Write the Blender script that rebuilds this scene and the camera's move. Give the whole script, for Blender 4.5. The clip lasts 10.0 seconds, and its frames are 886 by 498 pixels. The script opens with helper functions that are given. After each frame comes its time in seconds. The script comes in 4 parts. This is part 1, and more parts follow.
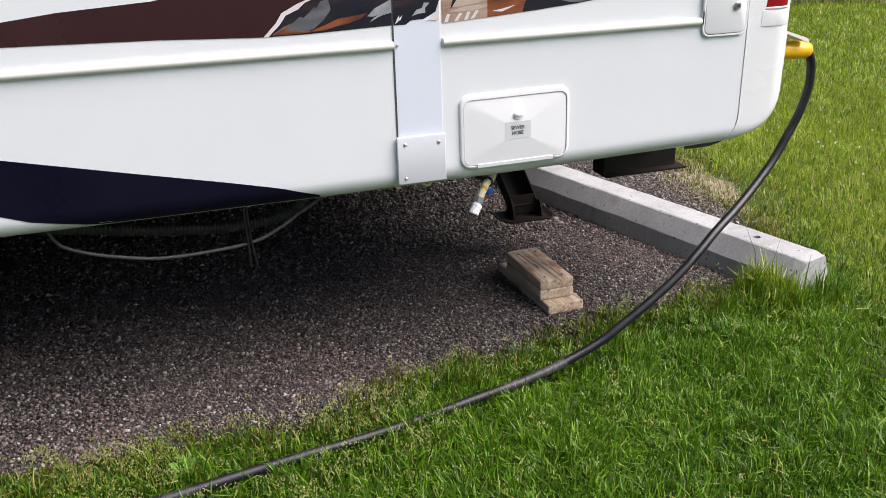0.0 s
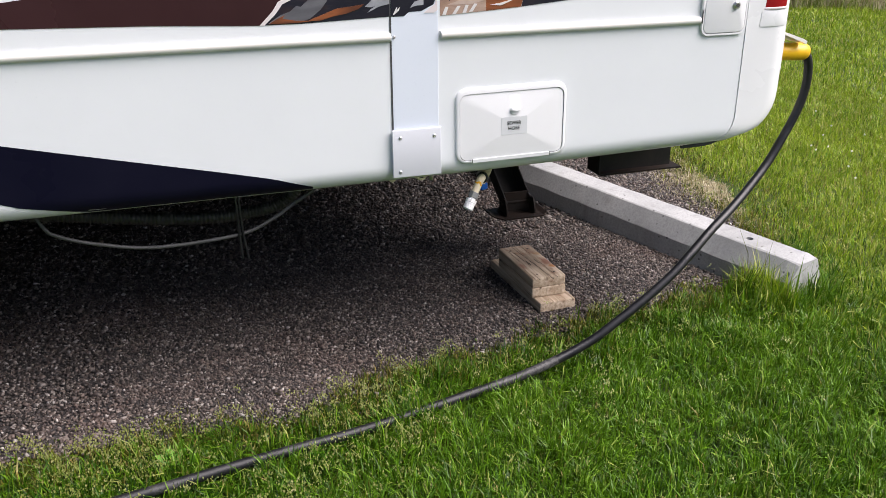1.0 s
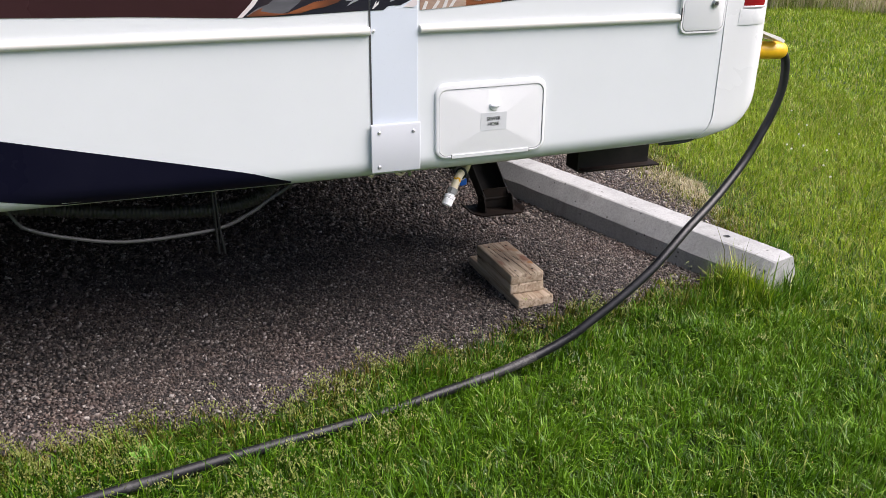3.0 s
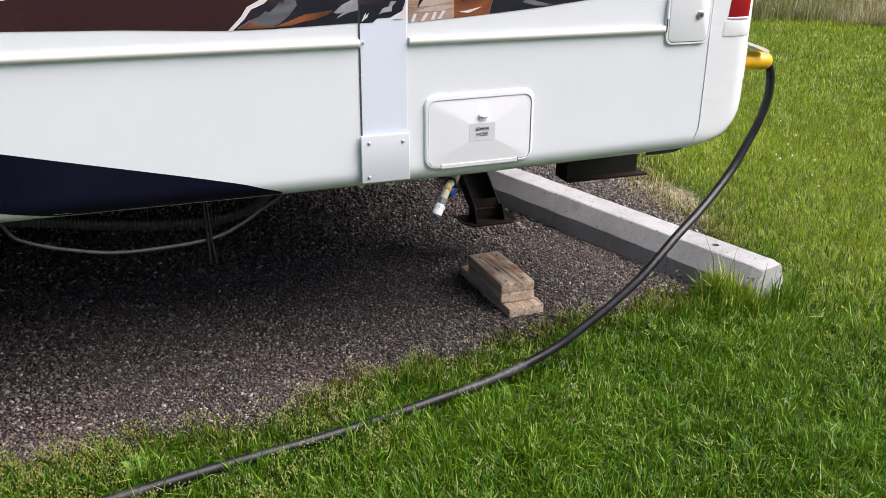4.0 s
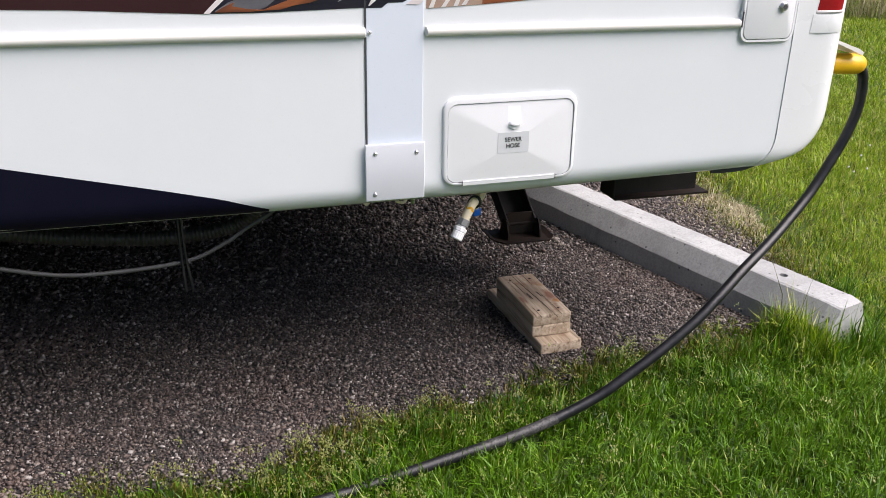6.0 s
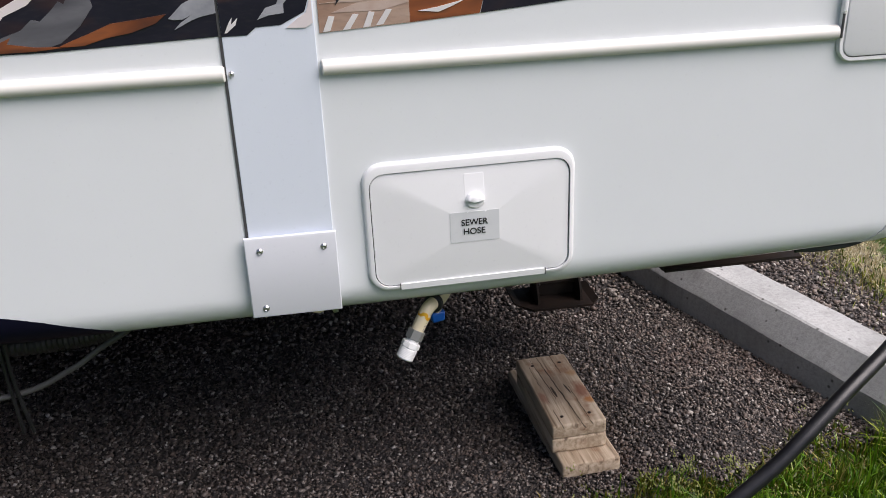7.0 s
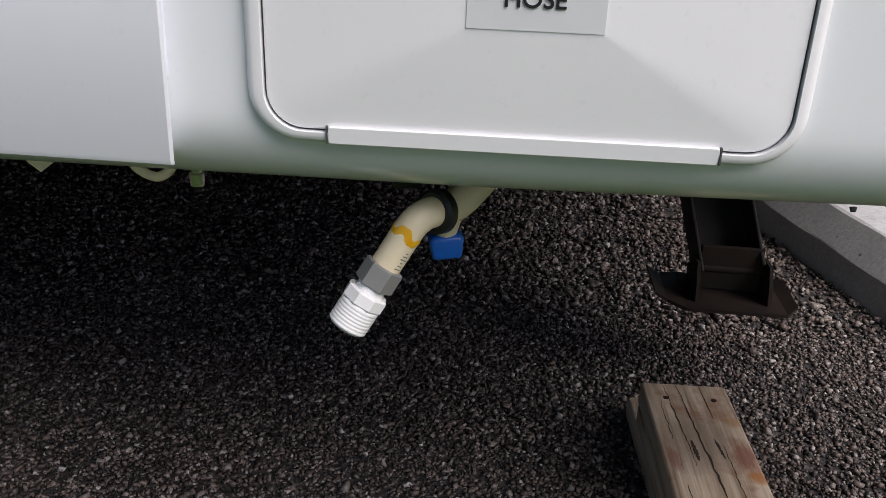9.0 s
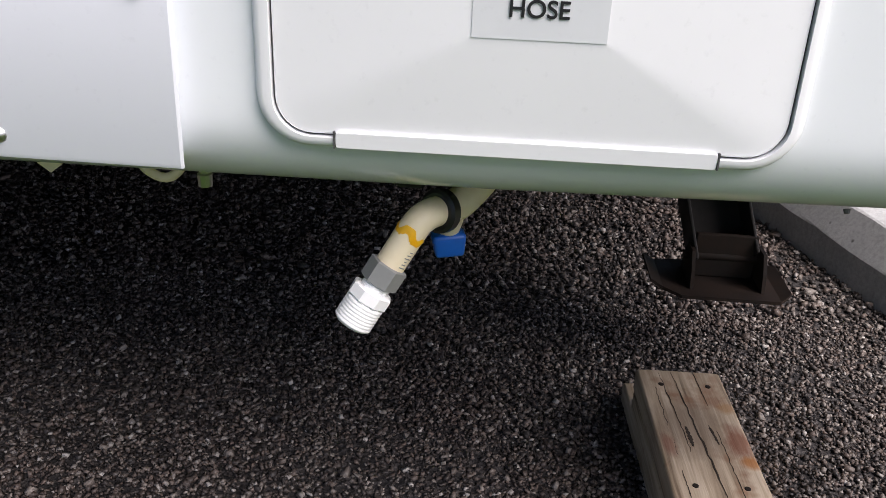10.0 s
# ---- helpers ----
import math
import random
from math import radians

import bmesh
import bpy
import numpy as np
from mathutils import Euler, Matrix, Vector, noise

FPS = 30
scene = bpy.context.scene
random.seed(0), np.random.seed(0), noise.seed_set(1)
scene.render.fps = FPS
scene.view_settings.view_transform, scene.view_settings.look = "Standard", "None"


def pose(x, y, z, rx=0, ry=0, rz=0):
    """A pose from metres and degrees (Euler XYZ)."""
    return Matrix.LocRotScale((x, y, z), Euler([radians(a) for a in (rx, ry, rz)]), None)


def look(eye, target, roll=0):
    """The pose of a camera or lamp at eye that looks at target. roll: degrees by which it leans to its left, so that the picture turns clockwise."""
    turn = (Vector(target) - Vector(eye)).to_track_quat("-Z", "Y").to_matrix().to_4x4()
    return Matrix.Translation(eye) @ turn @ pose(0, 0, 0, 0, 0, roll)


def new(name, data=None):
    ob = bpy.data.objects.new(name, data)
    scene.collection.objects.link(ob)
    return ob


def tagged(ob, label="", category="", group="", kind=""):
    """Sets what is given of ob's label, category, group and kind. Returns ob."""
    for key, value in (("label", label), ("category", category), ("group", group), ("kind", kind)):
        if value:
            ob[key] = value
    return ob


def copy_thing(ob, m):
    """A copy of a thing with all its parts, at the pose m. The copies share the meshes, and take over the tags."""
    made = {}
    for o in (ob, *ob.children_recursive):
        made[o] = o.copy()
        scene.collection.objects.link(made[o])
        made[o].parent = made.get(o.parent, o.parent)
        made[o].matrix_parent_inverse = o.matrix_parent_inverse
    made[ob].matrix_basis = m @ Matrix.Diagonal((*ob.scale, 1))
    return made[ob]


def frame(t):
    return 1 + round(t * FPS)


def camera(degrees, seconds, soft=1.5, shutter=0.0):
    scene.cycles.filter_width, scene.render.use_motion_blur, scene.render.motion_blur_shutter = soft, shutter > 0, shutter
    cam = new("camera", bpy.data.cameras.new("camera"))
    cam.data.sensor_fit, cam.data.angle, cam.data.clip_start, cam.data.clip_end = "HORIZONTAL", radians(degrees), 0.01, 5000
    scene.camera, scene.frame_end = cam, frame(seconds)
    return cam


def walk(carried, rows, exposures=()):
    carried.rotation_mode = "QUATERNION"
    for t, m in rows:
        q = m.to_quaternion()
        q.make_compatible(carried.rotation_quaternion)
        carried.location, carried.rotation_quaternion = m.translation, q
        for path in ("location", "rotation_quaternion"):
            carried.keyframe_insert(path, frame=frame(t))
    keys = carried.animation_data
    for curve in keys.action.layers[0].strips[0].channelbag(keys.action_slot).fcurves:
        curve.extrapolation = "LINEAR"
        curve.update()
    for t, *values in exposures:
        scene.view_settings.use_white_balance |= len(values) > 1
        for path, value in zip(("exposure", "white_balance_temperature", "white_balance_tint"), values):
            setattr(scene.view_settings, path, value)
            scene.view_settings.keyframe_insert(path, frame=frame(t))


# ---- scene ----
cam = camera(53.6, 10.0, soft=0.65)
PATH = [
    (0, (-0.798, -2.208, 1.386), (-0.243, -0.442, 0.628), -1.6),
    (0.5, (-0.818, -2.17, 1.372), (-0.217, -0.418, 0.617), -0.2),
    (1, (-0.805, -2.189, 1.373), (-0.227, -0.434, 0.609), -0.2),
    (1.5, (-0.811, -2.175, 1.372), (-0.216, -0.423, 0.613), 0.1),
    (2, (-0.8, -2.185, 1.371), (-0.2, -0.442, 0.596), -0.1),
    (2.5, (-0.807, -2.179, 1.366), (-0.189, -0.442, 0.59), 0.6),
    (4, (-0.801, -2.21, 1.366), (-0.161, -0.467, 0.623), 0.5),
    (4.5, (-0.801, -2.231, 1.363), (-0.148, -0.486, 0.637), 0.9),
    (5, (-0.785, -2.223, 1.375), (-0.167, -0.461, 0.66), 0.5),
    (5.5, (-0.722, -2.138, 1.363), (-0.175, -0.367, 0.612), 1.1),
    (5.7, (-0.702, -2.029, 1.33), (-0.139, -0.262, 0.581), 0.9),
    (6.8, (-0.2, -1.342, 1.287), (0.177, 0.436, 0.451), 0.3),
    (7, (-0.123, -1.228, 1.275), (0.161, 0.58, 0.468), -2.1),
    (7.5, (-0.055, -0.853, 1.17), (0.095, 0.833, 0.105), 1.3),
    (8, (0.008, -0.638, 1.024), (-0.046, 1.137, 0.105), 0.8),
    (8.5, (0.073, -0.53, 0.894), (-0.057, 1.304, 0.108), 2.3),
    (9, (0.099, -0.506, 0.829), (0.004, 1.314, 0.007), 2.8),
    (9.5, (0.096, -0.504, 0.84), (0.017, 1.302, -0.016), 2.7),
    (10, (0.092, -0.513, 0.847), (0.014, 1.289, -0.017), 3.0),
]
walk(cam, [(t, look(eye, target, roll)) for t, eye, target, roll in PATH],
     exposures=[(0, 0.48, 6600, 18), (5.5, 0.48, 6600, 18), (7, 0.12, 6600, 18), (7.5, -0.09, 6600, 18), (8, -0.02, 6600, 18), (8.5, -0.08, 6600, 18), (9, 0.04, 6600, 18), (9.5, 0.38, 6600, 18), (10, 0.46, 6600, 18)])

# ---- light ----
world = bpy.data.worlds.new("world")
scene.world = world
world.use_nodes = True
wn = world.node_tree
bg = wn.nodes["Background"]
sky = wn.nodes.new("ShaderNodeTexSky")
sky.sky_type = "NISHITA"
sky.sun_disc = False
SUN_EL, SUN_AZ = radians(54), radians(122)
sky.sun_elevation, sky.sun_rotation = SUN_EL, SUN_AZ
sky.air_density, sky.dust_density, sky.ozone_density = 1.0, 2.5, 1.5
wn.links.new(sky.outputs[0], bg.inputs[0])
bg.inputs[1].default_value = 0.085
sun_dir = Vector((math.sin(SUN_AZ) * math.cos(SUN_EL), math.cos(SUN_AZ) * math.cos(SUN_EL), math.sin(SUN_EL)))
sun = new("sun", bpy.data.lights.new("sun", "SUN"))
sun.data.energy, sun.data.angle, sun.data.color = 4.9, radians(58), (1.0, 0.975, 0.95)
sun.matrix_world = look(sun_dir * 20, (0, 0, 0))


# ---- materials ----
def material(name, base=(0.8, 0.8, 0.8), rough=0.5, metal=0.0, coat=0.0):
    m = bpy.data.materials.new(name)
    m.use_nodes = True
    b = m.node_tree.nodes["Principled BSDF"]
    b.inputs["Base Color"].default_value = (*base, 1)
    b.inputs["Roughness"].default_value = rough
    b.inputs["Metallic"].default_value = metal
    b.inputs["Coat Weight"].default_value = coat
    return m


def node(m, kind, **inputs):
    n = m.node_tree.nodes.new(kind)
    for key, value in inputs.items():
        n.inputs[key.replace("_", " ")].default_value = value
    return n


def wire(m, a, b):
    m.node_tree.links.new(a, b)


def coords(m, scale=(1, 1, 1), turn=(0, 0, 0)):
    tc = node(m, "ShaderNodeTexCoord")
    mp = node(m, "ShaderNodeMapping")
    mp.inputs["Scale"].default_value = scale
    mp.inputs["Rotation"].default_value = turn
    wire(m, tc.outputs["Object"], mp.inputs["Vector"])
    return mp.outputs[0]


def noise_tex(m, vec, scale, detail=6.0, rough=0.6, distortion=0.0):
    n = node(m, "ShaderNodeTexNoise", Scale=scale, Detail=detail, Roughness=rough, Distortion=distortion)
    if vec:
        wire(m, vec, n.inputs["Vector"])
    return n.outputs["Fac"]


def ramp(m, fac, *stops):
    r = node(m, "ShaderNodeValToRGB")
    e = r.color_ramp.elements
    while len(e) < len(stops):
        e.new(0.5)
    for s, (p, c) in zip(e, stops):
        s.position, s.color = p, (*c, 1)
    wire(m, fac, r.inputs["Fac"])
    return r.outputs["Color"]


def mix(m, fac, a, b, blend="MIX"):
    n = m.node_tree.nodes.new("ShaderNodeMix")
    n.data_type, n.blend_type = "RGBA", blend
    for s, v in ((n.inputs[0], fac), (n.inputs[6], a), (n.inputs[7], b)):
        if isinstance(v, (int, float)):
            s.default_value = v
        elif isinstance(v, tuple):
            s.default_value = (*v, 1)
        else:
            wire(m, v, s)
    return n.outputs[2]


def surface(m, colour=None, rough=None, bump=None, strength=0.2, distance=0.002):
    b = m.node_tree.nodes["Principled BSDF"]
    if colour is not None:
        wire(m, colour, b.inputs["Base Color"])
    if rough is not None:
        wire(m, rough, b.inputs["Roughness"])
    if bump is not None:
        n = node(m, "ShaderNodeBump", Strength=strength, Distance=distance)
        wire(m, bump, n.inputs["Height"])
        wire(m, n.outputs[0], b.inputs["Normal"])
    return m


def grey(v):
    return (v, v, v)


def painted(name, a, b, rough, scale=3.0, bump=0.03):
    """Paint or gel coat: faint mottling, fine dirt and a very slight waviness."""
    m = material(name, a, rough)
    v = coords(m)
    big = noise_tex(m, v, scale, 4)
    fine = noise_tex(m, v, 160, 3)
    c = mix(m, ramp(m, big, (0.35, grey(0)), (0.75, grey(1))), a, b)
    c = mix(m, ramp(m, fine, (0.62, grey(0)), (0.8, grey(0.25))), c, tuple(x * 0.75 for x in b))
    return surface(m, c, ramp(m, big, (0.3, grey(rough * 0.85)), (0.8, grey(min(1, rough * 1.25)))), big, bump, 0.004)


GELCOAT = painted("white_gelcoat", (0.772, 0.803, 0.820), (0.742, 0.773, 0.790), 0.16)
CAPWHITE = painted("white_cap", (0.80, 0.815, 0.82), (0.765, 0.78, 0.785), 0.26)
STRIPMETAL = painted("pale_blue_white_strip", (0.70, 0.755, 0.83), (0.67, 0.73, 0.81), 0.34)
PLATEWHITE = painted("white_plate", (0.665, 0.685, 0.725), (0.64, 0.66, 0.705), 0.33)
TRIMCREAM = painted("cream_trim", (0.79, 0.775, 0.73), (0.74, 0.72, 0.67), 0.36, 8)
HATCHWHITE = painted("white_plastic", (0.82, 0.83, 0.84), (0.79, 0.80, 0.81), 0.33, 6)
LABELGREY = painted("grey_label", (0.655, 0.675, 0.685), (0.61, 0.63, 0.645), 0.38, 20)
NAVY = painted("navy_vinyl", (0.005, 0.005, 0.014), (0.008, 0.008, 0.018), 0.30, 4)
NAVY.node_tree.nodes["Principled BSDF"].inputs["Specular IOR Level"].default_value = 0.08
MAROON = painted("maroon_vinyl", (0.032, 0.009, 0.013), (0.042, 0.013, 0.017), 0.26, 4)
VINYLBLACK = painted("black_vinyl", (0.012, 0.012, 0.018), (0.03, 0.03, 0.042), 0.28, 14)
VINYLGREY = painted("silver_grey_vinyl", (0.36, 0.37, 0.40), (0.20, 0.21, 0.235), 0.3, 25)
VINYLWHITE = painted("off_white_vinyl", (0.72, 0.70, 0.69), (0.6, 0.58, 0.58), 0.3, 25)
VINYLPINK = painted("pale_vinyl_edge", (0.74, 0.68, 0.68), (0.66, 0.6, 0.6), 0.3, 25)


def make_picture(name, *stops):
    """Printed vinyl: soft paint-like streaks."""
    m = material(name, (0.1, 0.1, 0.1), 0.3)
    v = coords(m, (5, 5, 17), (0, radians(-24), 0))
    f = noise_tex(m, v, 1.3, 3, 0.45, 0.5)
    fine = noise_tex(m, v, 14, 3, 0.5)
    c = ramp(m, f, *stops)
    return surface(m, mix(m, ramp(m, fine, (0.5, grey(0)), (0.8, grey(0.25))), c, (0.06, 0.05, 0.055)))


PICTUREDARK = make_picture("dark_picture_vinyl", (0.30, (0.007, 0.007, 0.016)), (0.52, (0.012, 0.011, 0.022)), (0.62, (0.030, 0.017, 0.022)), (0.74, (0.055, 0.040, 0.046)))
PICTURETAN = make_picture("tan_picture_vinyl", (0.28, (0.22, 0.115, 0.075)), (0.45, (0.36, 0.235, 0.175)), (0.58, (0.45, 0.335, 0.27)), (0.74, (0.53, 0.43, 0.375)))
VINYLRUST = make_picture("rust_picture_vinyl", (0.28, (0.055, 0.022, 0.018)), (0.45, (0.16, 0.05, 0.022)), (0.58, (0.27, 0.085, 0.032)), (0.75, (0.12, 0.045, 0.026)))
VINYLSMOKE = make_picture("smoke_grey_vinyl", (0.30, (0.19, 0.195, 0.21)), (0.5, (0.13, 0.13, 0.145)), (0.7, (0.06, 0.06, 0.072)))
VINYLTAN = painted("tan_vinyl", (0.52, 0.42, 0.37), (0.40, 0.27, 0.21), 0.3, 22)
BLACKSTEEL = painted("black_steel", (0.014, 0.013, 0.013), (0.03, 0.025, 0.022), 0.55, 18, 0.2)
RUSTSTEEL = painted("rusty_steel", (0.016, 0.012, 0.010), (0.038, 0.023, 0.016), 0.75, 14, 0.3)
for steel in (BLACKSTEEL, RUSTSTEEL):
    steel.node_tree.nodes["Principled BSDF"].inputs["Specular IOR Level"].default_value = 0.25
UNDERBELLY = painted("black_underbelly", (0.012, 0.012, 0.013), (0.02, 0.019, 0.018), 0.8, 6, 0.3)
GAPDARK = material("dark_sealant", (0.06, 0.06, 0.062), 0.7)
SPLITDARK = material("dark_split_wood", (0.035, 0.024, 0.016), 0.9)
CHROME = material("zinc_screw", (0.55, 0.55, 0.56), 0.32, 1.0)
INKBLACK = material("black_ink", (0.012, 0.012, 0.014), 0.45)
REDLENS = painted("red_lens", (0.33, 0.008, 0.013), (0.25, 0.005, 0.009), 0.12, 12)
YELLOW = painted("yellow_plastic", (0.80, 0.47, 0.012), (0.72, 0.40, 0.012), 0.36, 18)
RUBBER = painted("black_rubber", (0.007, 0.007, 0.009), (0.014, 0.014, 0.016), 0.36, 30, 0.1)


def make_dusty():
    m = material("dusty_black_rubber", (0.01, 0.01, 0.011), 0.5)
    v = coords(m)
    dust = ramp(m, noise_tex(m, v, 7, 4, 0.6), (0.50, grey(0)), (0.66, grey(0.45)))
    fine = ramp(m, noise_tex(m, v, 130, 4, 0.7), (0.35, grey(0.1)), (0.6, grey(1)))
    c = mix(m, mix(m, 1.0, dust, fine, "MULTIPLY"), (0.008, 0.008, 0.010), (0.17, 0.165, 0.155))
    return surface(m, c, None, noise_tex(m, v, 150, 3), 0.15, 0.001)


DUSTYRUBBER = make_dusty()
HOSEBLACK = painted("dull_black_hose", (0.022, 0.021, 0.023), (0.035, 0.033, 0.034), 0.45, 20)
GREYCABLE = painted("grey_cable_sheath", (0.075, 0.075, 0.075), (0.05, 0.05, 0.05), 0.5, 20)
CREAMPIPE = painted("cream_plastic_pipe", (0.80, 0.70, 0.51), (0.73, 0.61, 0.41), 0.38, 40)
WHITEPIPE = painted("white_plastic_fitting", (0.85, 0.85, 0.85), (0.8, 0.8, 0.81), 0.38, 30)
GREYPIPE = painted("grey_plastic_nut", (0.23, 0.235, 0.23), (0.19, 0.195, 0.19), 0.4, 30)
AMBER = painted("amber_primer", (0.78, 0.36, 0.004), (0.82, 0.50, 0.02), 0.35, 60)
BLUEPLASTIC = painted("blue_plastic", (0.005, 0.10, 0.46), (0.004, 0.08, 0.38), 0.38, 30)


def make_concrete():
    m = material("concrete", (0.45, 0.45, 0.44), 0.85)
    v = coords(m)
    big = noise_tex(m, v, 3.5, 8, 0.65)
    fine = noise_tex(m, v, 110, 5, 0.7)
    c = ramp(m, big, (0.3, (0.30, 0.305, 0.30)), (0.5, (0.41, 0.415, 0.41)), (0.75, (0.49, 0.49, 0.48)))
    c = mix(m, ramp(m, fine, (0.32, grey(0.6)), (0.58, grey(0))), c, (0.24, 0.24, 0.235))
    pits = node(m, "ShaderNodeTexVoronoi", Scale=24.0)
    wire(m, v, pits.inputs["Vector"])
    pit = ramp(m, pits.outputs["Distance"], (0.06, grey(1)), (0.13, grey(0)))
    c = mix(m, pit, c, (0.10, 0.10, 0.095))
    large = node(m, "ShaderNodeTexVoronoi", Scale=8.5)
    wire(m, v, large.inputs["Vector"])
    hole = ramp(m, large.outputs["Distance"], (0.045, grey(1)), (0.075, grey(0)))
    c = mix(m, hole, c, (0.07, 0.068, 0.065))
    stain = noise_tex(m, coords(m, (6, 6, 0.8)), 2.6, 5, 0.6)
    c = mix(m, ramp(m, stain, (0.55, grey(0)), (0.72, grey(0.45))), c, (0.20, 0.195, 0.18))
    height = mix(m, hole, mix(m, pit, fine, (0.0, 0.0, 0.0)), (0.0, 0.0, 0.0))
    return surface(m, c, None, height, 0.35, 0.003)


def spread(m, value, share):
    """A stain's strength: full inside, fading out over a ragged rim."""
    r = node(m, "ShaderNodeMapRange")
    wire(m, value, r.inputs["Value"])
    for key, v in (("From Min", 1.15), ("From Max", 1.85), ("To Min", share), ("To Max", 0.0)):
        r.inputs[key].default_value = v
    return r.outputs["Result"]


def make_wood(name="weathered_wood", patches=()):
    """patches: x, y, half width, half length, colour, strength of the stains on a board."""
    m = material(name, (0.3, 0.22, 0.15), 0.8)
    v = coords(m, (1, 0.045, 0.8))
    info = node(m, "ShaderNodeObjectInfo")
    add = node(m, "ShaderNodeVectorMath")
    add.operation = "ADD"
    comb = node(m, "ShaderNodeCombineXYZ")
    times = node(m, "ShaderNodeMath")
    times.operation = "MULTIPLY"
    times.inputs[1].default_value = 7.0
    wire(m, info.outputs["Random"], times.inputs[0])
    wire(m, times.outputs[0], comb.inputs[0])
    wire(m, v, add.inputs[0])
    wire(m, comb.outputs[0], add.inputs[1])
    grain = noise_tex(m, add.outputs[0], 95, 5, 0.6, 0.4)
    rings = noise_tex(m, add.outputs[0], 26, 3, 0.5, 0.6)
    blot = noise_tex(m, coords(m), 11, 4, 0.6)
    ragged = noise_tex(m, coords(m, (1, 0.35, 1)), 75, 5, 0.7)
    c = ramp(m, grain, (0.30, (0.15, 0.105, 0.068)), (0.43, (0.42, 0.32, 0.22)), (0.58, (0.56, 0.45, 0.33)), (0.75, (0.66, 0.55, 0.42)))
    c = mix(m, ramp(m, rings, (0.45, grey(0)), (0.7, grey(0.35))), c, (0.30, 0.20, 0.12))
    c = mix(m, ramp(m, blot, (0.58, grey(0)), (0.68, grey(0.6))), c, (0.24, 0.095, 0.042))
    for x, y, rx, ry, colour, share in patches:
        near = node(m, "ShaderNodeVectorMath")
        near.operation = "LENGTH"
        mp = node(m, "ShaderNodeMapping")
        mp.inputs["Location"].default_value = (-x / rx, -y / ry, 0)
        mp.inputs["Scale"].default_value = (1 / rx, 1 / ry, 0)
        tc = node(m, "ShaderNodeTexCoord")
        wire(m, tc.outputs["Object"], mp.inputs["Vector"])
        wire(m, mp.outputs[0], near.inputs[0])
        rag = node(m, "ShaderNodeMath")
        rag.operation = "MULTIPLY_ADD"
        wire(m, ragged, rag.inputs[0])
        rag.inputs[1].default_value = 1.3
        wire(m, near.outputs["Value"], rag.inputs[2])
        c = mix(m, spread(m, rag.outputs[0], share), c, colour)
    return surface(m, c, None, grain, 0.6, 0.002)


def make_gravel():
    m = material("gravel_stone", (0.2, 0.18, 0.17), 0.52)
    geo = node(m, "ShaderNodeNewGeometry")
    c = ramp(m, geo.outputs["Random Per Island"], (0.0, (0.017, 0.013, 0.011)), (0.25, (0.044, 0.034, 0.029)), (0.5, (0.094, 0.073, 0.062)),
             (0.7, (0.155, 0.112, 0.090)), (0.84, (0.22, 0.185, 0.158)), (0.95, (0.34, 0.30, 0.265)), (1.0, (0.56, 0.52, 0.48)))
    v = coords(m)
    c = mix(m, ramp(m, noise_tex(m, v, 220, 3), (0.35, grey(0.45)), (0.65, grey(0))), c, (0.07, 0.065, 0.062))
    c = mix(m, ramp(m, noise_tex(m, v, 2.2, 3), (0.5, grey(0)), (0.75, grey(0.35))), c, (0.20, 0.13, 0.105))
    return surface(m, c, None, noise_tex(m, v, 300, 2), 0.3, 0.001)


def make_bed():
    m = material("gravel_bed", (0.1, 0.09, 0.085), 0.95)
    v = coords(m)
    vor = node(m, "ShaderNodeTexVoronoi", Scale=110.0)
    wire(m, v, vor.inputs["Vector"])
    c = ramp(m, vor.outputs["Color"], (0.2, (0.018, 0.016, 0.016)), (0.6, (0.04, 0.035, 0.034)), (0.9, (0.09, 0.08, 0.076)))
    return surface(m, c, None, vor.outputs["Distance"], 0.8, 0.006)


def make_soil():
    m = material("lawn_soil", (0.05, 0.06, 0.02), 0.95)
    v = coords(m)
    c = ramp(m, noise_tex(m, v, 1.3, 6), (0.3, (0.026, 0.060, 0.006)), (0.6, (0.044, 0.088, 0.010)), (0.8, (0.070, 0.100, 0.02)))
    c = mix(m, ramp(m, noise_tex(m, v, 90, 4), (0.4, grey(0.6)), (0.6, grey(0))), c, (0.03, 0.035, 0.01))
    return surface(m, c, None, noise_tex(m, v, 120, 3), 0.8, 0.01)


def make_blades(name, low, mid, high, dry, patch=1.4, dry_share=0.86):
    m = material(name, mid, 0.5)
    geo = node(m, "ShaderNodeNewGeometry")
    r = geo.outputs["Random Per Island"]
    c = ramp(m, r, (0.0, low), (0.45, mid), (dry_share, high), (dry_share + 0.06, dry))
    patches = noise_tex(m, coords(m), patch, 4)
    c = mix(m, ramp(m, patches, (0.40, grey(0)), (0.68, grey(0.42))), c, high)
    surface(m, c)
    b = m.node_tree.nodes["Principled BSDF"]
    b.inputs["Specular IOR Level"].default_value = 0.38
    b.inputs["Roughness"].default_value = 0.4
    out = m.node_tree.nodes["Material Output"]
    tr = node(m, "ShaderNodeBsdfTranslucent")
    wire(m, c, tr.inputs["Color"])
    mx = node(m, "ShaderNodeMixShader", Fac=0.27)
    wire(m, b.outputs[0], mx.inputs[1])
    wire(m, tr.outputs[0], mx.inputs[2])
    wire(m, mx.outputs[0], out.inputs["Surface"])
    return m


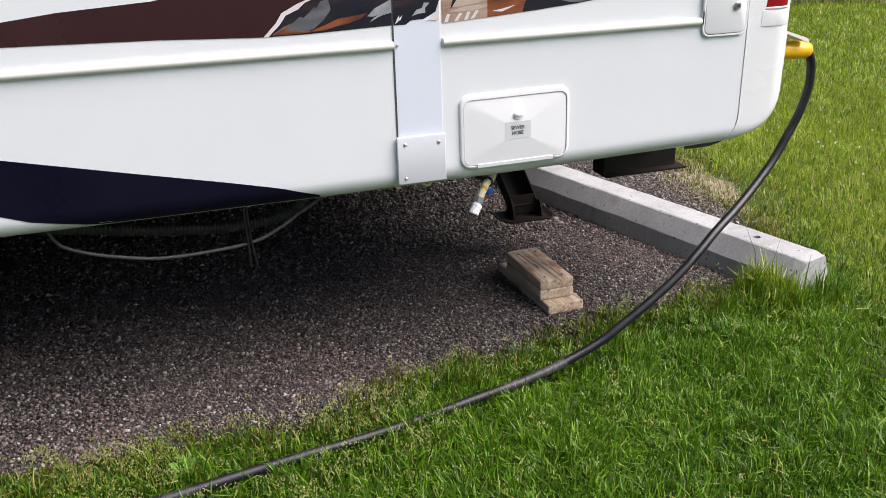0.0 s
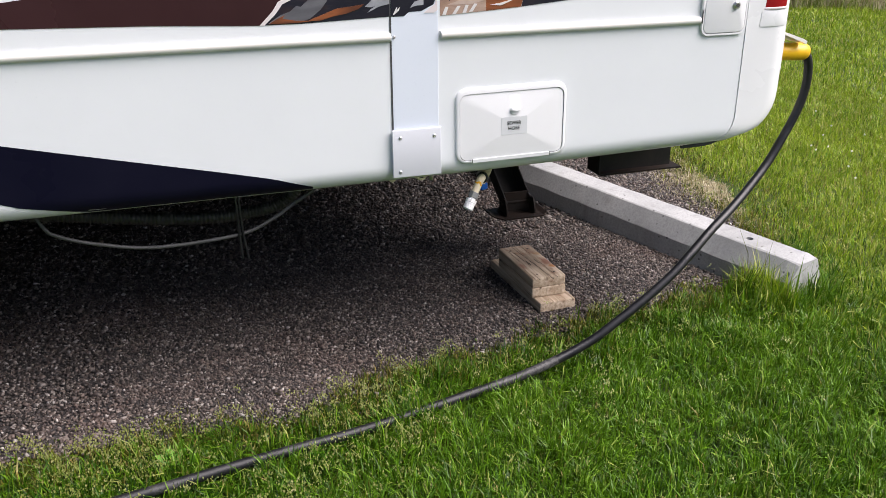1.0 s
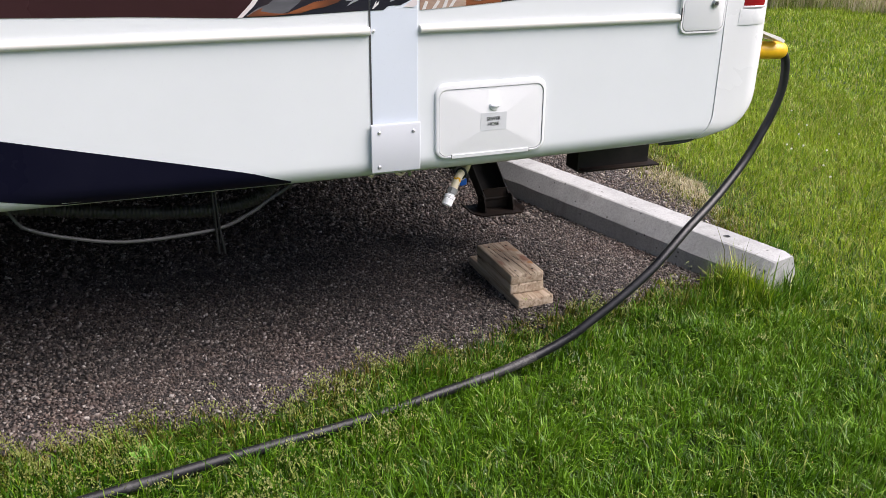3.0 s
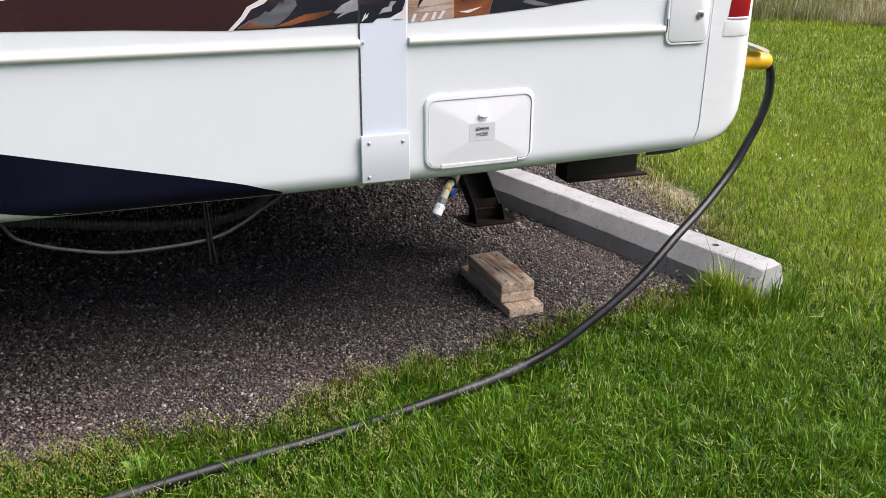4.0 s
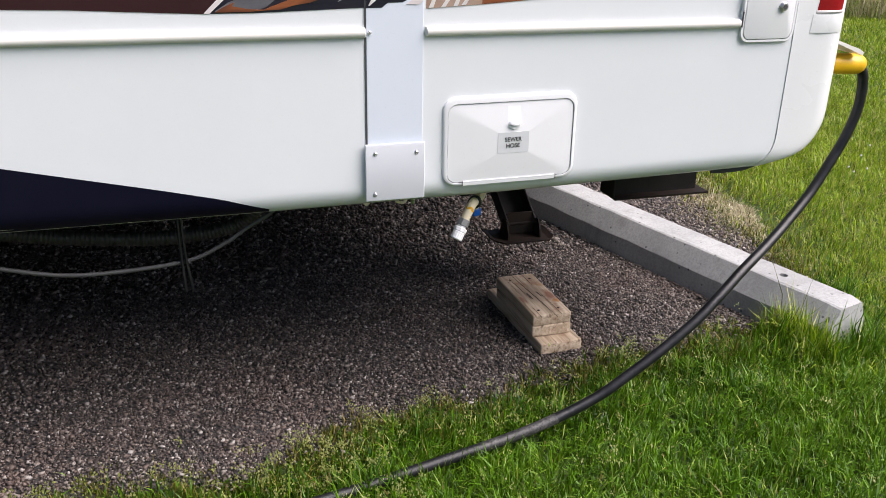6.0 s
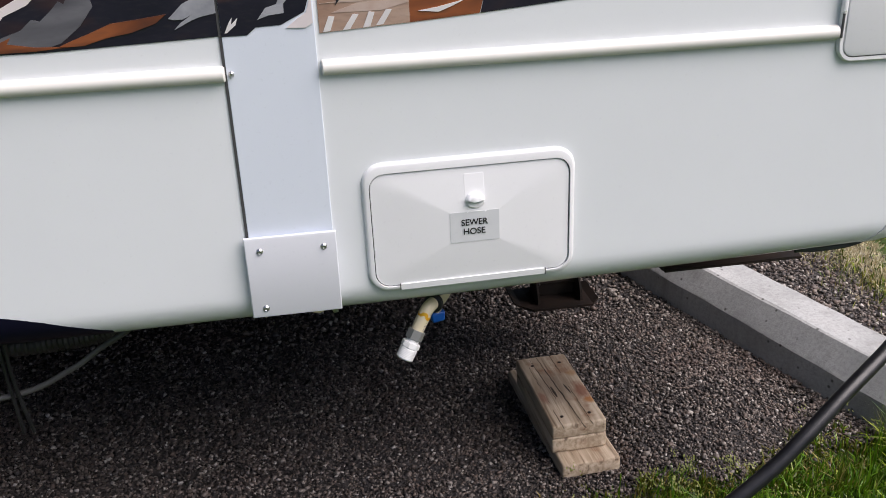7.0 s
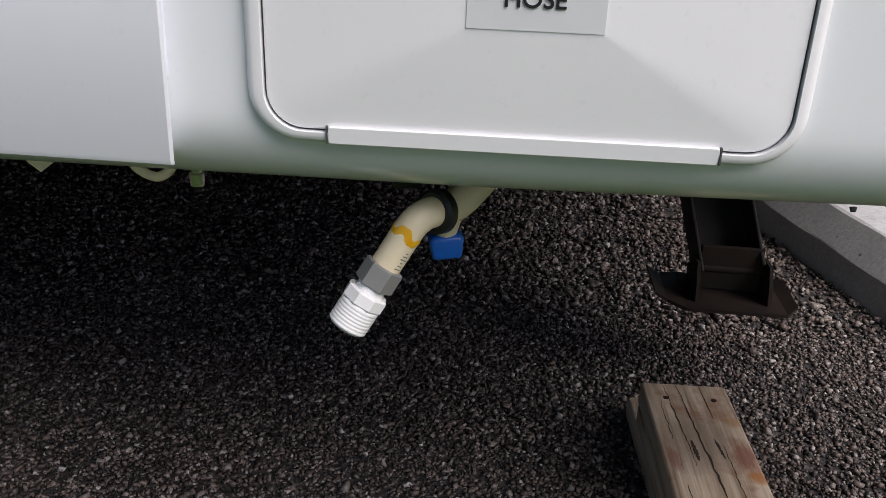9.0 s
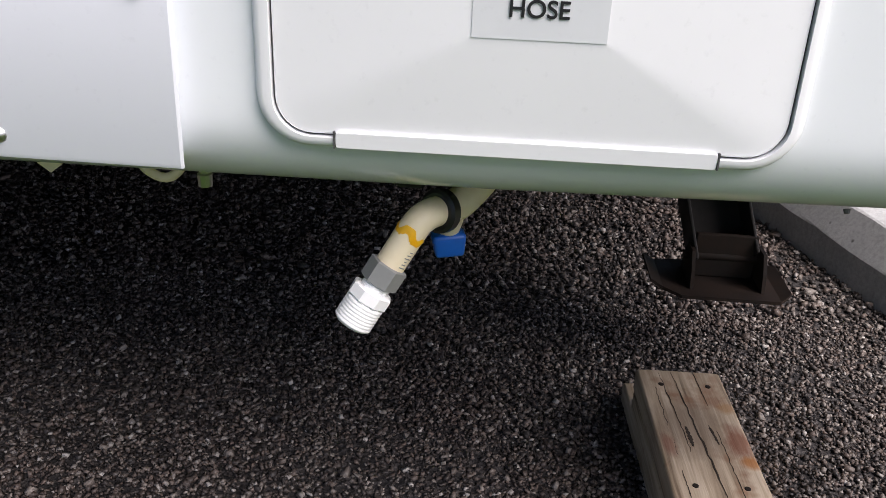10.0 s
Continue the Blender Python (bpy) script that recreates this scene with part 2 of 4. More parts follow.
CONCRETE, WOOD, GRAVEL, BED, SOIL = make_concrete(), make_wood(), make_gravel(), make_bed(), make_soil()
WOODTOP = make_wood("worn_stained_wood", ((-0.012, 0.005, 0.055, 0.068, (0.19, 0.135, 0.095), 0.62), (0.048, -0.020, 0.018, 0.040, (0.22, 0.065, 0.030), 0.8),
                                          (0.052, -0.066, 0.014, 0.013, (0.42, 0.15, 0.02), 0.8), (0.050, 0.056, 0.012, 0.014, (0.36, 0.17, 0.05), 0.6), (-0.049, -0.035, 0.010, 0.024, (0.22, 0.07, 0.045), 0.6)))
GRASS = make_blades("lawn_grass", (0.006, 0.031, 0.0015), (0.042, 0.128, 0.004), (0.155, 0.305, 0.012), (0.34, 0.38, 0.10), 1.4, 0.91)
# brighter, yellower copy of the lawn grass: sunlit sheen put into the colour
LITGRASS = make_blades("sunlit_lawn_grass", (0.060, 0.140, 0.005), (0.20, 0.325, 0.013), (0.37, 0.48, 0.028), (0.44, 0.42, 0.14), 0.8, 0.8)
DRYGRASS = make_blades("verge_grass", (0.024, 0.042, 0.003), (0.085, 0.106, 0.008), (0.18, 0.18, 0.021), (0.32, 0.25, 0.08), 2.5, 0.75)
STRAW = make_blades("dead_grass", (0.34, 0.29, 0.16), (0.48, 0.41, 0.26), (0.60, 0.53, 0.37), (0.70, 0.65, 0.50), 2.5, 0.8)
TALLGRASS = make_blades("tall_grass", (0.17, 0.25, 0.04), (0.33, 0.41, 0.10), (0.50, 0.53, 0.22), (0.66, 0.62, 0.42), 0.9, 0.65)
SEED = make_blades("grass_seed", (0.20, 0.24, 0.05), (0.28, 0.32, 0.08), (0.37, 0.40, 0.12), (0.45, 0.44, 0.20))
CLOVER = make_blades("clover_white", (0.55, 0.55, 0.5), (0.62, 0.62, 0.57), (0.68, 0.68, 0.62), (0.7, 0.7, 0.65))


# ---- mesh helpers ----
def part(name, bm, mat, parent=None, label="", smooth=False):
    """Link a bmesh as one mesh object under a thing or a part."""
    me = bpy.data.meshes.new(name)
    bm.normal_update()
    bm.to_mesh(me)
    bm.free()
    me.materials.append(mat)
    if smooth:
        me.polygons.foreach_set("use_smooth", [True] * len(me.polygons))
        me.set_sharp_from_angle(angle=radians(smooth if smooth > 1 else 40))
    ob = new(name, me)
    ob.parent = parent
    if label:
        ob["label"] = label
    return ob


def empty(name, label, category, m=None, group="", kind=""):
    ob = new(name)
    ob.empty_display_size = 0.05
    if m:
        ob.matrix_world = m
    return tagged(ob, label, category, group, kind)


def box(x0, x1, y0, y1, z0, z1, bevel=0.0, segments=2, bm=None):
    made = bm or bmesh.new()
    m = Matrix.Translation(((x0 + x1) / 2, (y0 + y1) / 2, (z0 + z1) / 2)) @ Matrix.Diagonal((x1 - x0, y1 - y0, z1 - z0, 1))
    r = bmesh.ops.create_cube(made, size=1, matrix=m)
    if bevel:
        edges = {e for v in r["verts"] for e in v.link_edges}
        bmesh.ops.bevel(made, geom=list(edges), offset=bevel, segments=segments, profile=0.5, affect="EDGES")
    return made


def loft(rings, closed=True, caps=True, bm=None):
    """Join rings of points with quads."""
    bm = bm or bmesh.new()
    vs = [[bm.verts.new(p) for p in ring] for ring in rings]
    n = len(vs[0])
    for a, b in zip(vs, vs[1:]):
        for i in range(n if closed else n - 1):
            j = (i + 1) % n
            bm.faces.new((a[i], a[j], b[j], b[i]))
    if caps and closed:
        bm.faces.new(vs[0][::-1])
        bm.faces.new(vs[-1])
    bmesh.ops.recalc_face_normals(bm, faces=bm.faces)
    return bm


def turned(p0, p1, profile, sides=24, bm=None):
    """A solid of revolution on the axis p0-p1; profile: (share of the length, radius)."""
    p0, p1 = Vector(p0), Vector(p1)
    q = (p1 - p0).to_track_quat("Z", "Y")
    rings = []
    for s, r in profile:
        c = p0.lerp(p1, s)
        rings.append([c + q @ Vector((r * math.cos(2 * math.pi * k / sides), r * math.sin(2 * math.pi * k / sides), 0)) for k in range(sides)])
    return loft(rings, bm=bm)


def glide(points, steps=10):
    """Catmull-Rom through the points."""
    p = [Vector(q) for q in points]
    p = [2 * p[0] - p[1], *p, 2 * p[-1] - p[-2]]
    out = []
    for i in range(1, len(p) - 2):
        a, b, c, d = p[i - 1:i + 3]
        for k in range(steps):
            t = k / steps
            out.append(0.5 * ((2 * b) + (c - a) * t + (2 * a - 5 * b + 4 * c - d) * t * t + (3 * b - a - 3 * c + d) * t ** 3))
    return out + [p[-2]]


def tube(points, radius, sides=14, steps=10, bm=None):
    path = glide(points, steps)
    rings, ref = [], Vector((0.3, 0.2, 1)).normalized()
    for i, c in enumerate(path):
        d = (path[min(i + 1, len(path) - 1)] - path[max(i - 1, 0)]).normalized()
        ref = (ref - d * ref.dot(d)).normalized()
        side = d.cross(ref)
        r = radius(i / (len(path) - 1)) if callable(radius) else radius
        rings.append([c + r * (math.cos(2 * math.pi * k / sides) * ref + math.sin(2 * math.pi * k / sides) * side) for k in range(sides)])
    return loft(rings, bm=bm)


def round_rect(x0, x1, z0, z1, r, n=6):
    pts = []
    for cx, cz, a0 in ((x1 - r, z1 - r, 0), (x0 + r, z1 - r, 90), (x0 + r, z0 + r, 180), (x1 - r, z0 + r, 270)):
        for k in range(n + 1):
            a = radians(a0 + 90 * k / n)
            pts.append((cx + r * math.cos(a), cz + r * math.sin(a)))
    return pts


def shrink(rect, d):
    x0, x1, z0, z1, r = rect
    return (x0 + d, x1 - d, z0 + d, z1 - d, max(r - d, 0.0015))


def slab(rect, y_back, y_front, bevel=0.002, n=6):
    """A rounded plate in the xz plane, with softened front edges."""
    rings = [[(x, y, z) for x, z in round_rect(*shrink(rect, d), n)] for y, d in
             ((y_back, 0), (y_front + bevel, 0), (y_front + bevel * 0.3, bevel * 0.3), (y_front, bevel))]
    return loft(rings)


def outline(points, y0, y1):
    """A flat piece in the xz plane between the depths y0 and y1, cut along a polygon."""
    bm = bmesh.new()
    f = bm.faces.new([bm.verts.new((x, y0, z)) for x, z in points])
    r = bmesh.ops.extrude_face_region(bm, geom=[f])
    bmesh.ops.translate(bm, verts=[v for v in r["geom"] if isinstance(v, bmesh.types.BMVert)], vec=(0, y1 - y0, 0))
    bmesh.ops.recalc_face_normals(bm, faces=bm.faces)
    return bm


def numpy_mesh(name, verts, faces, mat, label, category, smooth=False, parent=None):
    """One mesh from arrays of vertices and of triangles."""
    me = bpy.data.meshes.new(name)
    me.vertices.add(len(verts))
    me.vertices.foreach_set("co", np.asarray(verts, np.float32).ravel())
    me.loops.add(faces.size)
    me.loops.foreach_set("vertex_index", faces.astype(np.int32).ravel())
    me.polygons.add(len(faces))
    me.polygons.foreach_set("loop_start", np.arange(0, faces.size, 3, dtype=np.int32))
    me.polygons.foreach_set("use_smooth", np.full(len(faces), smooth))
    me.update(calc_edges=True)
    me.materials.append(mat)
    ob = new(name, me)
    ob.parent = parent
    return tagged(ob, label, category, kind="stuff")


# ---- ground ----
def lawn_edge(x):
    """The y at which the lawn gives way to the gravel pad."""
    return np.interp(x, [-6, -1.22, -0.81, -0.60, -0.39, -0.12, 0.15, 0.44, 0.70, 1.06, 1.3, 1.6, 6], [-0.08, -0.015, -0.035, -0.03, 0.02, 0.095, 0.16, 0.195, 0.275, 0.32, 0.27, 0.5, 0.5])


def pad_end(y):
    """The x at which the pad ends behind the wheel stop."""
    return np.interp(y, [-1, 0.3, 0.5, 0.84, 1.0, 1.4, 2.0, 3.5, 8], [1.30, 1.34, 1.44, 1.56, 1.59, 1.63, 1.76, 2.0, 2.3])


def wobble(x, y):
    return 0.035 * np.sin(9.1 * x + 2.3 * y) + 0.022 * np.sin(23 * x - 17 * y + 1) + 0.016 * np.sin(51 * x + 37 * y) + 0.01 * np.sin(97 * x - 71 * y)


def into_pad(x, y):
    """Metres inside the gravel pad; negative on the lawn."""
    return np.minimum(y - lawn_edge(x), pad_end(y) - x) + wobble(x, y)


def make_ground():
    bm = bmesh.new()
    bmesh.ops.create_grid(bm, x_segments=60, y_segments=60, size=300)
    for v in bm.verts:
        far = max(0.0, math.hypot(v.co.x, v.co.y) - 30)
        v.co.z = -0.012 + 0.004 * far * noise.noise(v.co * 0.02)
    tagged(part("ground", bm, SOIL), "soil under a mown green lawn", "ground", kind="structure")
    bm = bmesh.new()
    xs = np.linspace(-6, 2.4, 85)
    rows = []
    for k in range(40):
        row = []
        for x in xs:
            lo = float(lawn_edge(x)) - 0.03
            y = lo + (4.2 - lo) * (k / 39) ** 1.3
            row.append(Vector((min(float(x), float(pad_end(y)) + 0.02), y, -0.001 + 0.004 * noise.noise(Vector((x * 3, y * 3, 0))))))
        rows.append(row)
    tagged(part("gravel_bed", loft(rows, closed=False), BED), "packed crushed gravel parking pad", "gravel pad", kind="structure")


make_ground()


# ---- trailer ----
SKIRT_R, SKIRT_Z = 0.055, 0.677   # rounding under the side wall
WIDTH = 2.45


def lift(x, z):
    """The lower edge rises a little towards the rear."""
    return 0.020 * min(1.0, max(0.0, (x + 0.15) / 0.95)) * min(1.0, max(0.0, (0.80 - z) / 0.1))


def skin(z):
    """Depth of the side wall's outer skin at the height z."""
    return 0.0 if z >= SKIRT_Z else SKIRT_R - math.sqrt(max(0.0, SKIRT_R ** 2 - (SKIRT_Z - z) ** 2))


def seam(z):
    return 0.842 - 0.042 * min(1.0, max(0.0, (0.735 - z) / 0.085)) ** 2


trailer = empty("travel_trailer", "white fibreglass travel trailer with dark swoosh graphics, parked on gravel", "trailer", pose(-1.5, 1.2, 0))
HOLD = trailer.matrix_world.inverted()


def tpart(name, bm, mat, label="", smooth=False, parent=None):
    """A part of the trailer, given in world metres."""
    ob = part(name, bm, mat, parent or trailer, label, smooth)
    if parent is None:
        ob.matrix_parent_inverse = HOLD
    return ob


def make_side(flip):
    prof = [(0.0, z) for z in (2.9, 2.0, 1.2, 0.80, 0.74, 0.725, 0.71, 0.70, 0.69)]
    prof += [(SKIRT_R - SKIRT_R * math.cos(radians(a)), SKIRT_Z - SKIRT_R * math.sin(radians(a))) for a in range(0, 91, 9)]
    prof += [(0.09, SKIRT_Z - SKIRT_R), (0.09, SKIRT_Z - SKIRT_R + 0.02), (0.05, 0.72), (0.05, 2.9)]
    rings = []
    for x in [-5.2, -3, -1.5, -0.5, 0.1, 0.3, 0.5, 0.7, 0.8, None]:
        rings.append([((seam(z + lift(0.84, z)) - 0.0006 if x is None else x), WIDTH - y if flip else y, z + lift(x or 0.84, z)) for y, z in prof])
    return tpart("side_wall", loft(rings), GELCOAT, "glossy white fibreglass side wall with a rounded lower edge", 35)


make_side(False)
make_side(True)


def cap_ring(z, out=0.0, x_front=None):
    """Outline of the rear cap at the height z."""
    drop = 0.13
    rear = 1.022 + out - (drop - math.sqrt(max(0.0, drop ** 2 - max(0.0, 0.79 - z) ** 2)))
    r, y0 = 0.08, skin(z - lift(0.84, z)) - out
    x0 = seam(z) + 0.0006 if x_front is None else x_front
    near = [(x0, y0), ((x0 + rear - r) / 2, y0)] + [(rear - r + r * math.sin(radians(a)), y0 + r - r * math.cos(radians(a))) for a in range(0, 91, 9)]
    return [(x, y, z) for x, y in near] + [(x, WIDTH - y, z) for x, y in near[::-1]]


levels = [0.645, 0.652, 0.662, 0.675, 0.69, 0.705, 0.72, 0.74, 0.76, 0.79, 0.85, 1.0, 1.3, 2.0, 2.9]
tpart("rear_cap", loft([cap_ring(z, 0.002) for z in levels]), CAPWHITE, "moulded white rear cap with rounded corners", 35)
tpart("cap_seam", loft([cap_ring(z, -0.004, seam(z) - 0.006) for z in levels]), GAPDARK, "dark sealant line", 35)
tpart("roof", box(-5.2, 1.02, 0.0, WIDTH, 2.9, 2.96, 0.02), CAPWHITE)
tpart("front_wall", box(-5.25, -5.2, 0.0, WIDTH, 0.64, 2.96, 0.01), GELCOAT)
# two unseen panels, added only to keep daylight out from under the trailer
tpart("skirt_panel", box(-5.2, 0.95, WIDTH - 0.10, WIDTH - 0.085, 0.0, 0.66), UNDERBELLY, "black panel added along the unseen far side to block light")
tpart("skirt_panel", box(-1.92, -1.90, 0.12, WIDTH - 0.10, 0.0, 0.66), UNDERBELLY, "black cross panel added out of view to block light from the front")
tpart("underbelly", box(-5.2, 0.9, 0.075, WIDTH - 0.075, 0.655, 0.70, 0.004), UNDERBELLY, "black underbelly sheet")


def wall_strip(x0, x1, low, high, out, columns=40, rows=10):
    """Vinyl that follows the side wall between two heights given along x."""
    rings = []
    for i in range(columns + 1):
        x = x0 + (x1 - x0) * i / columns
        zs = [low(x) + (high(x) - low(x)) * k / rows for k in range(rows + 1)]
        face = [(x, skin(z) - out, z + lift(x, z)) for z in zs]
        back = [(x, skin(z) + 0.003, z + lift(x, z)) for z in zs[::-1]]
        rings.append(face + back)
    return loft(rings)


def between(pairs):
    xs, zs = [p[0] for p in pairs], [p[1] for p in pairs]
    return lambda x: float(np.interp(x, xs, zs))


navy_top = between([(-2.6, 1.0), (-1.6, 0.915), (-1.19, 0.827), (-0.946, 0.770), (-0.68, 0.709), (-0.54, 0.675), (-0.44, 0.640)])
navy_low = between([(-2.6, 0.9), (-1.6, 0.78), (-1.22, 0.692), (-1.147, 0.665), (-1.06, 0.646), (-1.0, 0.632), (-0.44, 0.632)])
tpart("swoosh_decal", wall_strip(-2.6, -0.44, navy_low, navy_top, 0.0012, 70), NAVY, "near-black navy swoosh graphic", 35)


def decal(name, pts, mat, layer, label=""):
    return tpart(name, outline(pts, 0.001, -0.0006 - 0.0006 * layer), mat, label)


decal("stripe_decal", [(-3.0, 1.09), (-1.115, 1.083), (-0.795, 1.075), (-0.60, 1.066), (-0.548, 1.064), (-0.515, 1.096), (-0.50, 1.118), (-0.46, 1.138), (-0.42, 1.152),
      (-0.36, 1.19), (-0.33, 1.23), (-0.6, 1.20), (-0.795, 1.164), (-1.006, 1.151), (-1.127, 1.137), (-3.0, 1.02 + 0.08)], MAROON, 1, "dark maroon stripe graphic")
decal("torn_edge_decal", [(-0.548, 1.064), (-0.536, 1.064), (-0.507, 1.090), (-0.490, 1.112), (-0.458, 1.125), (-0.440, 1.140), (-0.405, 1.152), (-0.36, 1.18), (-0.30, 1.23),
      (-0.33, 1.23), (-0.37, 1.185), (-0.42, 1.152), (-0.46, 1.138), (-0.50, 1.118), (-0.515, 1.096)], VINYLPINK, 2, "pale torn-edge line in the graphic")
decal("picture_decal", [(-0.536, 1.064), (-0.446, 1.064), (-0.224, 1.071), (-0.224, 1.23), (-0.30, 1.23), (-0.36, 1.18), (-0.405, 1.152), (-0.440, 1.140), (-0.458, 1.125),
      (-0.490, 1.112), (-0.507, 1.090)], PICTUREDARK, 1, "dark picture graphic with torn edges")
decal("smoke_decal", [(-0.526, 1.068), (-0.497, 1.086), (-0.472, 1.094), (-0.456, 1.107), (-0.446, 1.104), (-0.429, 1.118), (-0.419, 1.128), (-0.413, 1.124), (-0.403, 1.140), (-0.383, 1.146),
      (-0.378, 1.119), (-0.398, 1.095), (-0.425, 1.075), (-0.446, 1.069)], VINYLSMOKE, 2, "smoky grey wedge of the graphic")
decal("smoke_decal", [(-0.397, 1.154), (-0.371, 1.162), (-0.349, 1.170), (-0.31, 1.20), (-0.335, 1.165), (-0.357, 1.157), (-0.383, 1.152)], VINYLSMOKE, 2)
decal("rust_decal", [(-0.432, 1.069), (-0.415, 1.076), (-0.389, 1.085), (-0.360, 1.096), (-0.332, 1.099), (-0.288, 1.104), (-0.303, 1.093), (-0.335, 1.083), (-0.368, 1.078), (-0.397, 1.070)],
      VINYLRUST, 3, "rust-brown streak of the graphic")
decal("rust_decal", [(-0.526, 1.0665), (-0.508, 1.077), (-0.486, 1.086), (-0.492, 1.078), (-0.460, 1.072), (-0.415, 1.0695), (-0.460, 1.0665)], VINYLRUST, 3)
decal("feather_decal", [(-0.286, 1.098), (-0.266, 1.116), (-0.241, 1.127), (-0.224, 1.135), (-0.224, 1.102), (-0.245, 1.098), (-0.257, 1.094), (-0.280, 1.083), (-0.272, 1.091), (-0.256, 1.101),
      (-0.268, 1.096), (-0.279, 1.096)], VINYLGREY, 3, "silver feather in the graphic")
decal("feather_decal", [(-0.284, 1.157), (-0.269, 1.171), (-0.262, 1.20), (-0.224, 1.20), (-0.225, 1.150), (-0.243, 1.152), (-0.255, 1.159)], VINYLSMOKE, 3)
decal("picture_decal", [(-0.090, 1.067), (0.035, 1.074), (0.036, 1.23), (-0.090, 1.23)], PICTURETAN, 1, "tan and brown picture graphic")
decal("picture_decal", [(0.035, 1.074), (0.134, 1.081), (0.141, 1.107), (0.150, 1.136), (0.137, 1.161), (0.150, 1.23), (0.036, 1.23)], VINYLRUST, 1, "brown part of the picture graphic")
decal("picture_decal", [(-0.088, 1.106), (-0.034, 1.106), (0.030, 1.116), (0.0357, 1.128), (0.0357, 1.165), (-0.030, 1.175), (-0.048, 1.125), (-0.062, 1.108)], VINYLTAN, 2)
decal("picture_decal", [(-0.073, 1.093), (-0.003, 1.093), (0.035, 1.102), (0.035, 1.106), (-0.034, 1.105)], VINYLTAN, 2)
decal("dark_streak", [(-0.066, 1.102), (-0.056, 1.138), (-0.047, 1.166), (-0.040, 1.20), (-0.032, 1.20), (-0.050, 1.123)], PICTUREDARK, 3)
decal("dark_streak", [(0.053, 1.114), (0.082, 1.137), (0.106, 1.145), (0.147, 1.146), (0.146, 1.135), (0.091, 1.127)], PICTUREDARK, 2)
decal("feather_decal", [(0.047, 1.089), (0.075, 1.093), (0.114, 1.101), (0.095, 1.093), (0.076, 1.086)], VINYLWHITE, 3)
for x0, x1, z in ((-0.058, -0.039, 1.069), (-0.030, -0.017, 1.071), (-0.012, 0.007, 1.073), (-0.085, -0.072, 1.068)):
    decal("feather_decal", [(x0, z), (x1 - 0.004, z + 0.021), (x1 + 0.004, z + 0.020), (x0 + 0.010, z + 0.001)], VINYLWHITE, 3)
decal("picture_decal", [(0.135, 1.081), (0.29, 1.094), (0.36, 1.102), (0.552, 1.122), (0.70, 1.15), (0.682, 1.23), (0.151, 1.23), (0.138, 1.161), (0.151, 1.136), (0.142, 1.107)], PICTUREDARK, 1, "dark tail of the picture graphic")
decal("smoke_decal", [(0.195, 1.134), (0.236, 1.130), (0.270, 1.111), (0.321, 1.100), (0.300, 1.0975), (0.271, 1.099), (0.229, 1.109), (0.245, 1.116), (0.220, 1.120)], VINYLSMOKE, 2)
decal("smoke_decal", [(0.336, 1.133), (0.368, 1.120), (0.358, 1.117)], VINYLSMOKE, 2)
decal("smoke_decal", [(0.383, 1.151), (0.412, 1.147), (0.449, 1.140), (0.458, 1.131), (0.430, 1.135), (0.412, 1.143), (0.387, 1.143)], VINYLGREY, 2)
decal("smoke_decal", [(0.488, 1.135), (0.518, 1.128), (0.492, 1.129)], VINYLSMOKE, 2)


def rub_rail(x0, x1):
    prof = []
    for a in range(0, 181, 15):
        prof.append((-0.002 - 0.011 * math.sin(radians(a)), 1.0200 + 0.0110 * math.cos(radians(a))))
    prof = [(0.002, 1.0315), *prof, (0.002, 1.0085)]
    rings = [[(x, y, z) for y, z in prof] for x in (x0, x0 + 0.002, x1 - 0.002, x1)]
    rings[0] = [(x, y * 0.7, 1.0200 + (z - 1.0200) * 0.85) for x, y, z in rings[0]]
    rings[-1] = [(x, y * 0.7, 1.0200 + (z - 1.0200) * 0.85) for x, y, z in rings[-1]]
    rail = tpart("rub_rail", loft(rings), TRIMCREAM, "cream half-round trim rail", 40)
    return rail


rub_rail(-5.15, -0.2225)
rub_rail(-0.0915, 0.685)


def screw(x, z, y, parent, r=0.0052):
    bm = turned((x, y + 0.001, z), (x, y - 0.0030, z), [(0, r), (0.35, r), (0.75, r * 0.8), (1, r * 0.45), (0.8, r * 0.35), (0.7, r * 0.1)], 18)
    return part("screw", bm, CHROME, parent, "zinc screw head", 30)


# the strip that closes the joint in the wall, and the plate at its foot
tpart("joint_gap", box(-0.2245, -0.2205, -0.0018, 0.002, 0.66, 2.88), GAPDARK, "dark joint line")
strip = tpart("corner_strip", box(-0.2205, -0.0960, -0.0026, 0.002, 0.70, 2.88, 0.0008), STRIPMETAL, "flat pale blue-white metal strip")
picture = [(-0.2203, 1.0705), (-0.187, 1.0705), (-0.174, 1.0805), (-0.141, 1.0815), (-0.108, 1.097), (-0.0977, 1.125), (-0.0977, 1.24), (-0.2203, 1.24)]
tpart("picture_decal", outline(picture, -0.0022, -0.0034), PICTUREDARK, "torn lower edge of the graphic across the strip")
